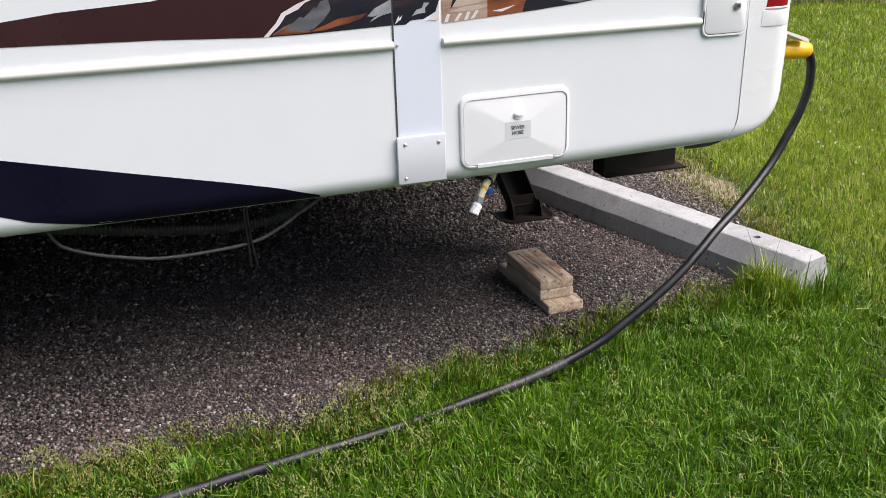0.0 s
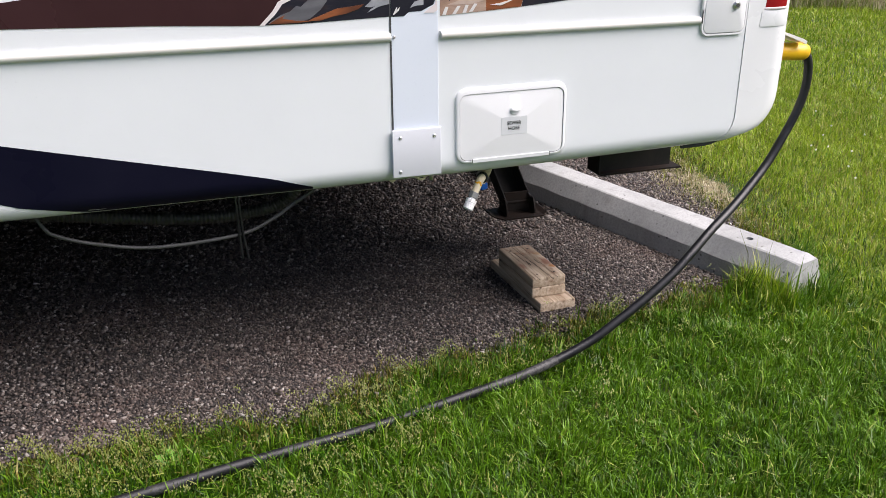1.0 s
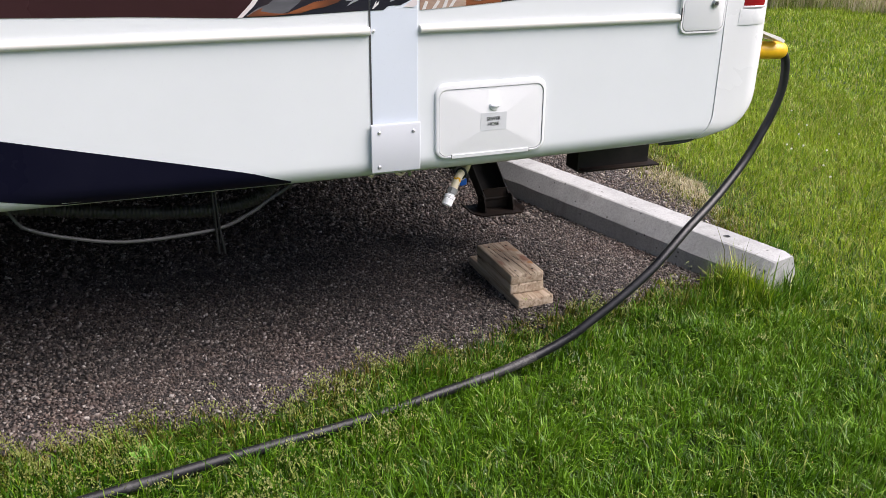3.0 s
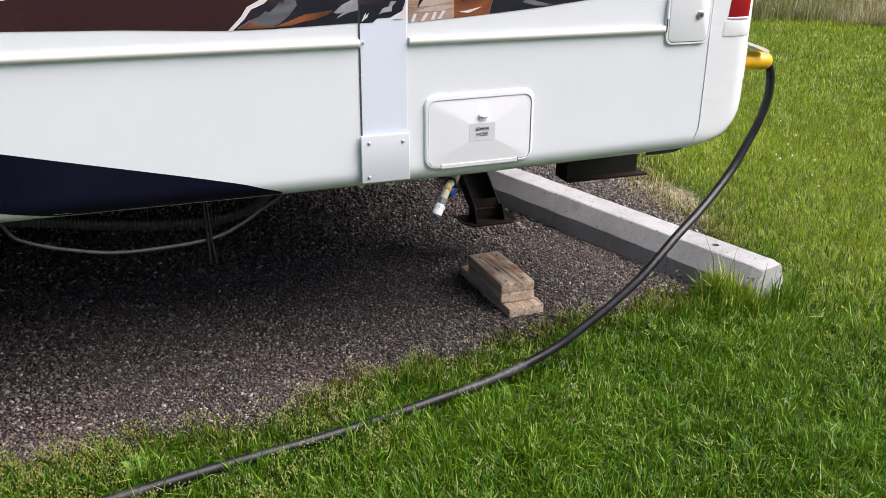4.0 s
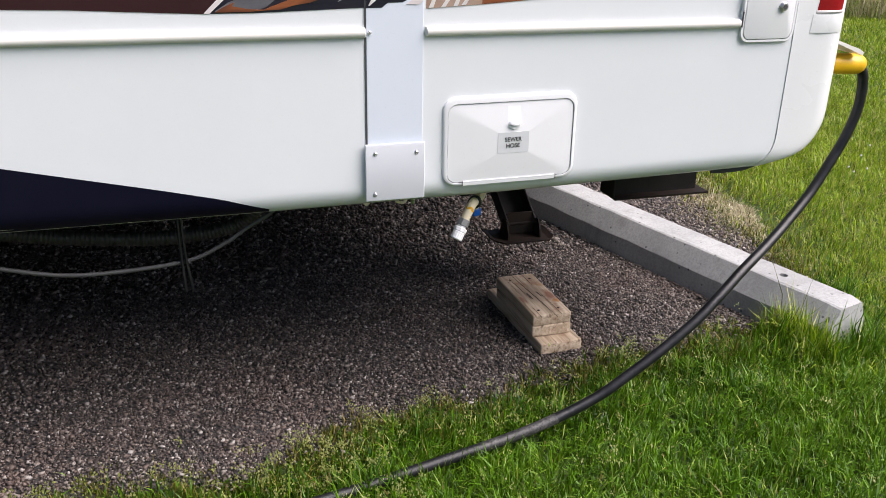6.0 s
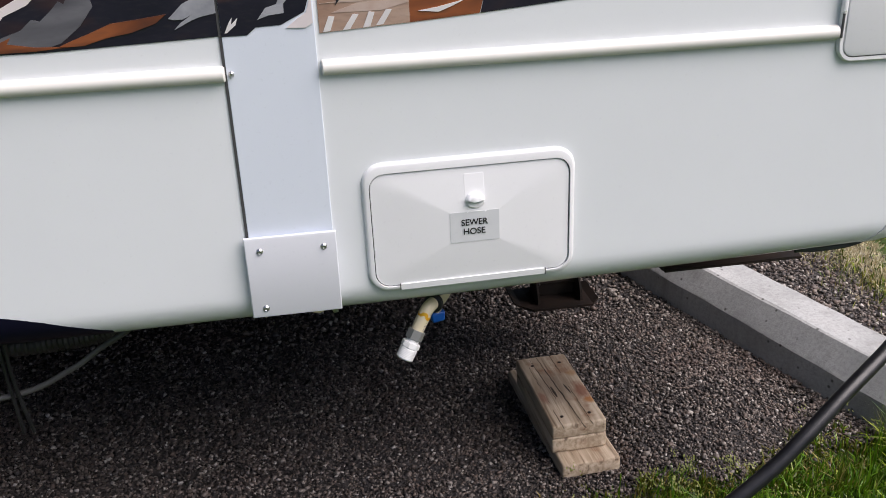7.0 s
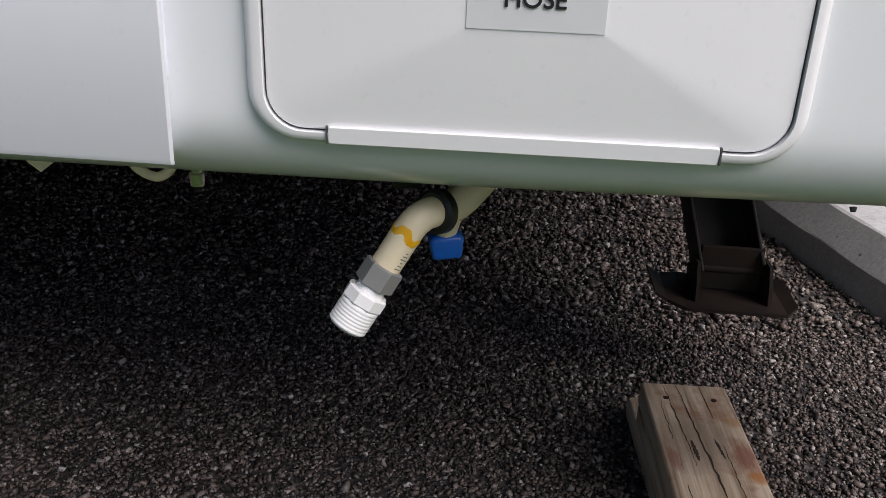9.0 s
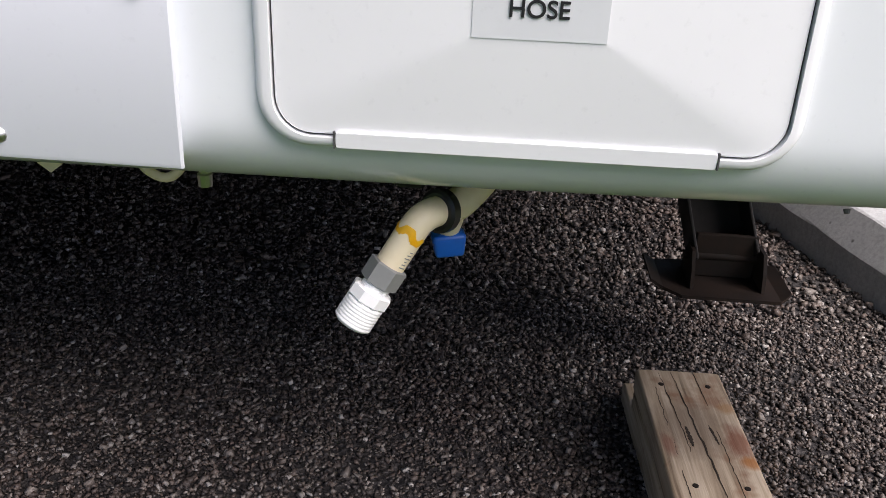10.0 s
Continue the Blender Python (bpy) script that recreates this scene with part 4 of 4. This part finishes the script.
o = part("dusty_cord", tube(lower, 0.0138, 16, 1), DUSTYRUBBER, cord, "black cord dulled by grey dust where it lies in grass", 40)
o.matrix_parent_inverse = inv
bm = turned((1.022, 0.10, 0.897), (1.158, 0.10, 0.889), [(0, 0.025), (0.1, 0.027), (0.2, 0.0275), (0.8, 0.0275), (0.9, 0.0262), (0.97, 0.021), (1.0, 0.012)], 28)
o = part("plug", bm, YELLOW, cord, "bright yellow moulded plug", 40)
o.matrix_parent_inverse = inv


# ---- wheel stop ----
def make_wheel_stop():
    along, across = Vector((-0.285, 0.958, 0)).normalized(), Vector((0.958, 0.285, 0)).normalized()
    cross = [(1.192, -0.02), (1.194, 0.0), (1.199, 0.074), (1.202, 0.079), (1.243, 0.140), (1.250, 0.143), (1.358, 0.143), (1.364, 0.140), (1.390, 0.079), (1.393, 0.074), (1.397, 0.0), (1.399, -0.02)]
    rings = []
    n = 46
    for k in range(n + 1):
        s = -0.262 + 1.83 * k / n
        tuck = 0.006 if k in (0, n) else 0.0
        ring = []
        for i, (p, z) in enumerate(cross):
            p2 = p + tuck * (1 if p < 1.3 else -1)
            w = 0.0022 * noise.noise(Vector((s * 9, i * 1.7, 3)))
            ring.append(along * s + across * (p2 + w) + Vector((0, 0, z - tuck * (z > 0.05) + w)))
        rings.append(ring)
    bm = loft(rings)
    me = bpy.data.meshes.new("body")
    bm.to_mesh(me)
    bm.free()
    body = new("body", me)
    # bolt holes through the top
    bm = bmesh.new()
    for x, y, r in ((1.252, 0.362, 0.014), (1.238, 0.118, 0.006)):
        turned((x, y, 0.06), (x, y, 0.2), [(0, r), (1, r)], 18, bm)
    cutter_me = bpy.data.meshes.new("cutter")
    bm.to_mesh(cutter_me)
    bm.free()
    cutter = new("cutter", cutter_me)
    mod = body.modifiers.new("holes", "BOOLEAN")
    mod.object, mod.solver = cutter, "EXACT"
    done = bpy.data.meshes.new_from_object(body.evaluated_get(bpy.context.evaluated_depsgraph_get()))
    bpy.data.objects.remove(cutter)
    bpy.data.objects.remove(body)
    done.materials.clear()
    done.materials.append(CONCRETE)
    stop = new("wheel_stop", done)
    tagged(stop, "grey pitted concrete wheel stop with bolt holes, lying on gravel", "wheel stop")


make_wheel_stop()


# ---- wooden block ----
def make_block():
    block = empty("leveling_block", "stack of three weathered nailed wooden boards on gravel", "wooden block", pose(0.415, 0.49, 0.0))
    inv = block.matrix_world.inverted()
    boards = ((0.4270, 0.513, 0.138, 0.420, 0.0, 2.9), (0.4190, 0.498, 0.130, 0.298, 0.0375, 1.4), (0.4170, 0.499, 0.128, 0.300, 0.0750, 1.8))
    for i, (x, y, w, l, z, turn) in enumerate(boards):
        bm = box(-w / 2, w / 2, -l / 2, l / 2, 0, 0.0365, 0.005, 3)
        bmesh.ops.subdivide_edges(bm, edges=[e for e in bm.edges if e.calc_length() > 0.1], cuts=8, use_grid_fill=True)
        for v in bm.verts:
            k = noise.noise_vector(Vector((v.co.x * 30 + i * 9, v.co.y * 12, v.co.z * 30)))
            v.co += k * 0.0007
        ob = part("board", bm, WOODTOP if i == 2 else WOOD, block, "weathered grey-brown board with splits", 35)
        ob.matrix_parent_inverse = inv
        ob.matrix_basis = pose(x, y, z, 0, 0, turn)
    for x, y in ((0.381, 0.607), (0.451, 0.609), (0.389, 0.381), (0.455, 0.383)):
        o = part("nail", turned((x, y, 0.108), (x, y, 0.1126), [(0, 0.0042), (0.9, 0.0042), (1, 0.003)], 10), RUSTSTEEL, block, "rusty nail head")
        o.matrix_parent_inverse = inv
    # drying splits and two gouges in the top board
    rnd = random.Random(4)
    for x0, y0, x1, y1, w in ((0.377, 0.638, 0.392, 0.45, 0.0008), (0.396, 0.640, 0.424, 0.330, 0.0013), (0.366, 0.60, 0.372, 0.44, 0.0007), (0.436, 0.50, 0.444, 0.34, 0.0006), (0.430, 0.645, 0.436, 0.56, 0.0006), (0.372, 0.41, 0.376, 0.335, 0.0008),
                              (0.394, 0.505, 0.397, 0.462, 0.0030), (0.427, 0.512, 0.433, 0.470, 0.0022)):
        rings = []
        n = 24
        for k in range(n + 1):
            t = k / n
            x, y = x0 + 0.005 + (x1 - x0) * t + rnd.uniform(-0.0012, 0.0012) * min(1.0, abs(y1 - y0) / 0.18), y0 + (y1 - y0) * t
            h = w * (0.35 + 0.65 * math.sin(math.pi * t)) * rnd.uniform(0.5, 1.2)
            rings.append([(x - h, y, 0.110), (x + h, y, 0.110), (x + h, y, 0.1119), (x - h, y, 0.1119)])
        o = part("split", loft(rings), SPLITDARK, block, "dark drying split")
        o.matrix_parent_inverse = inv


make_block()
BROAD = painted("broad_leaf", (0.12, 0.30, 0.03), (0.16, 0.36, 0.05), 0.45, 30)


def make_weed(x, y):
    """A low weed with a few broad leaves."""
    weed = empty("broadleaf_weed", "small bright green broadleaf weed in the verge", "weed", pose(x, y, 0))
    for k, (turn, rise, l) in enumerate(((20, 62, 0.062), (95, 48, 0.05), (160, 58, 0.055), (230, 40, 0.045), (300, 52, 0.05))):
        rings = []
        for i in range(8):
            t = i / 7
            w = 0.014 * math.sin(math.pi * (0.08 + 0.88 * t)) ** 0.8
            r, z = l * t * math.cos(radians(rise)) * (1 + 0.4 * t), l * t * math.sin(radians(rise)) * (1 - 0.25 * t)
            rings.append([(r, -w, z + w * 0.35), (r, 0, z), (r, w, z + w * 0.35), (r, 0, z - 0.0006)])
        bm = loft(rings)
        bm.transform(pose(0, 0, 0.0, 0, 0, turn))
        part("leaf", bm, BROAD, weed, "", 60)


make_weed(-0.882, -0.205)


def make_flower(x, y):
    """A clover head on its stalk."""
    flower = empty("clover_flower", "small white clover flower in the lawn", "flower", pose(x, y, 0), "clover flowers in the lawn")
    part("stalk", tube([(0, 0, -0.008), (0.002, 0.001, 0.03), (0.003, 0.0, 0.062)], 0.0012, 6, 4), BROAD, flower)
    bm = bmesh.new()
    bmesh.ops.create_icosphere(bm, subdivisions=2, radius=0.0052, matrix=Matrix.Translation((0.003, 0, 0.068)))
    for v in bm.verts:
        v.co += Vector(noise.noise_vector(v.co * 400)) * 0.0035
    part("head", bm, CLOVER, flower, "white clover head")
    return flower


first = make_flower(2.50, 1.487)
for x, y in ((2.604, 1.513), (2.452, 1.188), (2.906, 2.433), (2.558, 2.156), (2.933, 1.875), (2.977, 1.656), (2.533, 1.56), (2.75, 1.72), (2.35, 1.02), (2.66, 1.40), (3.1, 2.2)):
    copy_thing(first, pose(x, y, 0, 0, 0, 360 * (x + y)))


# ---- gravel, as loose stones ----
def rotations(n, rng):
    q = rng.normal(size=(n, 4))
    q /= np.linalg.norm(q, axis=1)[:, None]
    w, x, y, z = q.T
    return np.stack([np.stack([1 - 2 * (y * y + z * z), 2 * (x * y - z * w), 2 * (x * z + y * w)], -1),
                     np.stack([2 * (x * y + z * w), 1 - 2 * (x * x + z * z), 2 * (y * z - x * w)], -1),
                     np.stack([2 * (x * z - y * w), 2 * (y * z + x * w), 1 - 2 * (x * x + y * y)], -1)], 1)


def make_stones():
    rng = np.random.default_rng(7)
    bm = bmesh.new()
    bmesh.ops.create_cube(bm, size=1.22)
    bmesh.ops.triangulate(bm, faces=bm.faces)
    bm.verts.ensure_lookup_table()
    base = np.array([v.co[:] for v in bm.verts])
    tri = np.array([[v.index for v in f.verts] for f in bm.faces])
    bm.free()
    place, size = [], []
    for x0, x1, y0, y1, density, mean in ((-1.0, 1.2, 0.1, 1.05, 29500, 0.0037), (-1.5, -1.0, -0.2, 1.05, 20000, 0.0046), (-1.0, 1.2, -0.2, 0.1, 31000, 0.0038),
                                          (-1.5, 1.2, 1.05, 1.6, 10500, 0.0055), (-1.8, 1.1, 1.6, 2.5, 5000, 0.0070), (1.05, 2.1, 0.25, 2.5, 10500, 0.0055), (-3.0, -1.5, -0.2, 1.5, 3000, 0.008)):
        n = int((x1 - x0) * (y1 - y0) * density)
        p = np.stack([rng.uniform(x0, x1, n), rng.uniform(y0, y1, n)], 1)
        inside = into_pad(p[:, 0], p[:, 1])
        keep = (inside > 0) | (rng.random(n) < np.exp(inside / 0.035) * 0.6)
        place.append(p[keep])
        size.append(mean * rng.lognormal(0, 0.30, keep.sum()))
    place, size = np.concatenate(place), np.clip(np.concatenate(size), 0.0019, 0.013)
    n = len(place)
    shape = base[None] * (1 + 0.34 * rng.uniform(-1, 1, (n, len(base), 1)))
    shape *= np.stack([rng.uniform(0.9, 1.45, n), rng.uniform(0.75, 1.1, n), rng.uniform(0.5, 0.8, n)], 1)[:, None]
    tip = rotations(n, rng)
    shape = np.einsum("nij,nkj->nki", tip, shape) * size[:, None, None]
    shape[:, :, 2] *= 0.8
    verts = shape + np.stack([place[:, 0], place[:, 1], size * rng.uniform(0.05, 0.75, n)], 1)[:, None]
    faces = (tri[None] + (np.arange(n) * len(base))[:, None, None]).reshape(-1, 3)
    numpy_mesh("gravel", verts.reshape(-1, 3), faces, GRAVEL, "loose crushed grey and brown gravel stones", "gravel", True)


make_stones()


# ---- grass ----
def blades(name, spots, height, width, lean, mat, label, category, seed, base_z=-0.008, droop=0.5, comb=0.0):
    """Bent tapering blades. comb: how far neighbours lean the same way."""
    rng = np.random.default_rng(seed)
    n = len(spots)
    x, y = spots[:, 0], spots[:, 1]
    h = height * rng.lognormal(0, 0.30, n)
    field = 3.0 * np.sin(6.1 * x + 2.7 * np.sin(4.3 * y)) + 2.6 * np.sin(7.9 * y - 3.1 * np.sin(5.1 * x) + 1.3)
    a = np.where(rng.random(n) < comb, field + rng.normal(0, 0.5, n), rng.uniform(0, 2 * np.pi, n))
    b = a + np.pi / 2 + rng.normal(0, 0.7, n)
    tilt = np.abs(rng.normal(0, lean, n))
    w = width * rng.uniform(0.6, 1.35, n)
    out = np.stack([np.cos(a), np.sin(a), np.zeros(n)], 1)
    flat = np.stack([np.cos(b), np.sin(b), np.zeros(n)], 1) * (w / 2)[:, None]
    root = np.stack([x, y, np.full(n, base_z)], 1)
    up = np.array([0, 0, 1.0])
    t1, t2 = tilt * 0.6, np.minimum(tilt * (1 + droop) + 0.15, 1.9)
    mid = root + up * (h * 0.55 * np.cos(t1))[:, None] + out * (h * 0.55 * np.sin(t1))[:, None]
    end = mid + up * (h * 0.5 * np.cos(t2))[:, None] + out * (h * 0.5 * np.sin(t2))[:, None]
    end[:, 2] = np.maximum(end[:, 2], 0.004)
    verts = np.stack([root - flat * 0.7, root + flat * 0.7, mid - flat, mid + flat, end], 1)
    tri = np.array([[0, 1, 3], [0, 3, 2], [2, 3, 4]])
    faces = (tri[None] + (np.arange(n) * 5)[:, None, None]).reshape(-1, 3)
    return numpy_mesh(name, verts.reshape(-1, 3), faces, mat, label, category)


def scatter(rng, x0, x1, y0, y1, density, edge=0.02):
    n = int((x1 - x0) * (y1 - y0) * density)
    p = np.stack([rng.uniform(x0, x1, n), rng.uniform(y0, y1, n)], 1)
    inside = into_pad(p[:, 0], p[:, 1])
    keep = (inside < 0) | (rng.random(n) < np.exp(-inside / edge) * 0.5)
    return p[keep]


def off_stop(p):
    """Keep clear of the wheel stop."""
    across = p[:, 0] * 0.958 + p[:, 1] * 0.285
    along = -p[:, 0] * 0.285 + p[:, 1] * 0.958
    return p[~((across > 1.190) & (across < 1.404) & (along > -0.268) & (along < 1.58))]


CORD_X, CORD_Y = [-2.5, -1.5, -0.935, -0.668, -0.42, -0.25, -0.091, 0.096, 0.233, 0.35], [-0.7, -0.44, -0.330, -0.280, -0.233, -0.190, -0.166, -0.136, -0.120, -0.11]


def off_cord(p):
    """Metres from the cord's line where it lies in the grass."""
    d = np.abs(p[:, 1] - np.interp(p[:, 0], CORD_X, CORD_Y))
    return np.where(p[:, 0] < 0.3, d, 1.0)


def make_grass():
    rng = np.random.default_rng(3)
    near = off_stop(scatter(rng, -1.7, 1.7, -1.25, 0.55, 40000))
    x, y = near[:, 0], near[:, 1]
    edge_d = -into_pad(x, y)
    clump = 0.5 + 0.5 * np.sin(11 * x + 2 * np.sin(7 * y)) * np.sin(12 * y + 2 * np.sin(8 * x))
    tall = 0.032 + 0.028 * clump + 0.008 * np.sin(37 * x + 29 * y) * np.sin(31 * y - 23 * x)
    cd = off_cord(near)
    sunk = np.exp(-((x + 0.27) / 0.10) ** 2)
    tall *= np.where(cd < 0.03, 0.78 + 0.4 * sunk, 1.0)
    tall *= np.clip(0.55 + edge_d * 3.5, 0.55, 1.0)
    gap = np.sin(41 * x + 3 * np.sin(17 * y)) * np.sin(38 * y + 3 * np.sin(19 * x))
    gone = ((gap < -0.25) & (rng.random(len(near)) < 0.7)) | ((edge_d < 0.05) & (rng.random(len(near)) < 0.2)) | ((cd < 0.014) & (rng.random(len(near)) < 0.40 - 0.32 * sunk))
    weak = np.clip(0.95 - edge_d * 4.5, 0.03, 0.85) + 0.06 * (x < -0.1)
    dry = rng.random(len(near)) < weak
    # more blades take the painted sunlit colour towards the right and the back
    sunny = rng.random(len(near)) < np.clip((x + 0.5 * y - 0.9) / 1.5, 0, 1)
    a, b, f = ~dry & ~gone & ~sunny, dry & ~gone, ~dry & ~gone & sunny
    blades("lawn_grass", near[f], tall[f], 0.0036, 0.9, LITGRASS, "green mown lawn grass blades, brightened in colour as if sunlit", "grass", 19, comb=0.35)
    blades("lawn_grass", near[a], tall[a], 0.0036, 0.9, GRASS, "green mown lawn grass blades", "grass", 11, comb=0.35)
    blades("verge_grass", near[b], tall[b] * 0.85, 0.0032, 0.85, DRYGRASS, "yellowish grass thinning out at the gravel edge", "grass", 12, comb=0.4)
    mid = off_stop(scatter(rng, 1.3, 4.0, -1.4, 4.6, 14000, 0.05))
    mid = mid[(mid[:, 0] > 1.7) | (mid[:, 1] > 0.55) | (mid[:, 1] < -1.25)]
    bald = np.exp(-((mid[:, 0] - 1.74) / 0.17) ** 2 - ((mid[:, 1] - 1.27) / 0.30) ** 2)
    mid = mid[rng.random(len(mid)) > 0.93 * bald]
    d = -into_pad(mid[:, 0], mid[:, 1])
    pale = rng.random(len(mid)) < np.clip(0.9 - 2.2 * d, 0.12, 0.9)
    # same blend from plain to sunlit-coloured blades
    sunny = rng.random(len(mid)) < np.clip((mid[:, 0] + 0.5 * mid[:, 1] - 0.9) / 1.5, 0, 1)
    blades("lawn_grass", mid[~pale & sunny], 0.042, 0.0032, 0.75, LITGRASS, "green mown lawn grass blades, brightened in colour as if sunlit", "grass", 13, comb=0.5)
    blades("lawn_grass", mid[~pale & ~sunny], 0.042, 0.0032, 0.75, GRASS, "green mown lawn grass blades", "grass", 24, comb=0.5)
    blades("verge_grass", mid[pale], 0.036, 0.0030, 0.75, DRYGRASS, "yellowish grass thinning out at the gravel edge", "grass", 16, comb=0.4)
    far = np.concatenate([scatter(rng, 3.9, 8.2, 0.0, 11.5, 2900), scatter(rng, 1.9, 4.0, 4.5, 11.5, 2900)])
    blades("lawn_grass", far, 0.048, 0.0070, 0.75, LITGRASS, "green mown lawn grass blades further off, brightened in colour as if sunlit", "grass", 14, comb=0.6)
    wide = np.concatenate([np.stack([rng.uniform(-7, 9, 50000), rng.uniform(-6, 12, 50000)], 1), np.stack([rng.uniform(-3.5, 4, 60000), rng.uniform(-4, -0.2, 60000)], 1)])
    wx, wy = wide[:, 0], wide[:, 1]
    seen = ((wx > -1.7) & (wx < 1.9) & (wy > -1.25)) | ((wx > 1.3) & (wx < 4.0) & (wy > -1.4) & (wy < 4.6)) | ((wx > 1.9) & (wy > 0) & (wy < 11.5) & (wx < 8.2)) | (into_pad(wx, wy) > -0.05)
    blades("lawn_grass", wide[~seen], 0.062, 0.012, 0.8, GRASS, "green mown lawn grass blades around the trailer", "grass", 18, comb=0.6)
    bare = np.stack([rng.normal(1.75, 0.12, 8000), rng.normal(1.28, 0.26, 8000)], 1)
    blades("dead_grass", off_stop(bare[into_pad(bare[:, 0], bare[:, 1]) > -0.14]), 0.024, 0.0036, 1.3, STRAW, "flattened dead straw-coloured grass on bare soil", "dead grass", 17)
    # tufts round the end of the wheel stop
    t = np.concatenate([np.stack([rng.normal(px, 0.05, 260), rng.normal(py, 0.04, 260)], 1) for px, py in ((1.14, 0.16), (1.22, 0.07), (1.34, 0.07), (1.42, 0.17), (1.50, 0.40))])
    blades("grass_tuft", off_stop(t), 0.092, 0.0038, 0.45, GRASS, "longer unmown grass tuft beside the concrete", "grass", 15)
    lush = np.concatenate([np.stack([rng.normal(px, 0.022, n), rng.normal(py, 0.030, n)], 1) for px, py, n in ((1.175, 0.115, 260), (1.160, 0.160, 380), (1.150, 0.210, 240), (1.19, 0.080, 140))])
    blades("grass_tuft", off_stop(lush), rng.uniform(0.06, 0.115, len(off_stop(lush))), 0.0036, 0.50, LITGRASS, "longer unmown grass tuft beside the concrete", "grass", 25)
    stems = off_stop(np.stack([rng.normal(1.155, 0.02, 40), rng.uniform(0.10, 0.25, 40)], 1))
    blades("grass_stems", stems, rng.uniform(0.11, 0.165, len(stems)), 0.0024, 0.35, DRYGRASS, "thin dry grass stems standing above a tuft", "grass", 26)
    # seed heads, thickest along the verge
    pick = scatter(rng, -1.7, 1.6, -0.95, 0.5, 5200)
    d = -into_pad(pick[:, 0], pick[:, 1])
    wild = 0.5 + 0.5 * np.sin(9 * pick[:, 0] + 1.7 * np.sin(8 * pick[:, 1]))
    share = np.where(pick[:, 0] < -0.15, np.clip(0.62 - d * 0.6, 0.20, 0.58), np.clip(0.22 - d * 0.4, 0.02, 0.22)) * np.where(wild > 0.6, 0.62, 0.18)
    pick = off_stop(pick[rng.random(len(pick)) < share])
    spikes(pick[off_cord(pick) > 0.03], rng)


def spikes(pick, rng):
    n = len(pick)
    per = 9
    c = np.stack([pick[:, 0], pick[:, 1], rng.uniform(0.022, 0.062, n)], 1)
    c = np.repeat(c, per, 0)
    up = np.tile(np.arange(per), n)
    c += np.stack([rng.normal(0, 0.0085, n * per), rng.normal(0, 0.0085, n * per), (up - 4) * 0.0016 + rng.normal(0, 0.003, n * per)], 1)
    s = 0.0018
    verts = c[:, None] + np.array([[-1, 0, 0], [1, 0, 0], [0, 1, 1.1], [0, -1, -1.1]])[None] * s * rng.uniform(0.7, 1.4, (n * per, 1, 1))
    tri = np.array([[0, 1, 2], [0, 3, 1], [0, 2, 3], [1, 3, 2]])
    faces = (tri[None] + (np.arange(n * per) * 4)[:, None, None]).reshape(-1, 3)
    numpy_mesh("grass_seed_heads", verts.reshape(-1, 3), faces, SEED, "pale seed heads of annual grass", "grass")


make_grass()


def make_tall_grass():
    rng = np.random.default_rng(21)
    n = 44000
    depth = np.abs(rng.normal(0, 1.5, n))
    along = rng.uniform(2.0, 13.0, n)
    line = np.interp(along, [2, 5, 5.9, 6.3, 6.6, 6.9, 9, 14], [8.1, 7.8, 7.6, 7.35, 6.9, 5.8, 5.2, 5.0])
    p = np.stack([line + depth + 0.10 * np.sin(along * 5) + 0.06 * np.sin(along * 13), along], 1)
    h = 0.30 + 0.35 * np.minimum(depth, 1.6) + 0.14 * np.sin(along * 1.9) + 0.10 * np.sin(along * 4.7)
    ripe = rng.random(n) < np.clip(0.45 + 0.3 * np.sin(along * 1.1 + 2), 0.12, 0.8)
    blades("tall_grass", p[~ripe], (np.maximum(h, 0.18) * rng.uniform(0.5, 1.15, n))[~ripe], 0.0085, 0.42, TALLGRASS, "tall unmown green grass edging the lawn", "tall grass", 22, -0.01, 0.9, 0.5)
    blades("dry_tall_grass", p[ripe], (np.maximum(h, 0.2) * rng.uniform(0.6, 1.3, n))[ripe], 0.0065, 0.36, STRAW, "pale dry stalks and seed plumes among tall grass", "tall grass", 23, -0.01, 1.1, 0.5)


make_tall_grass()
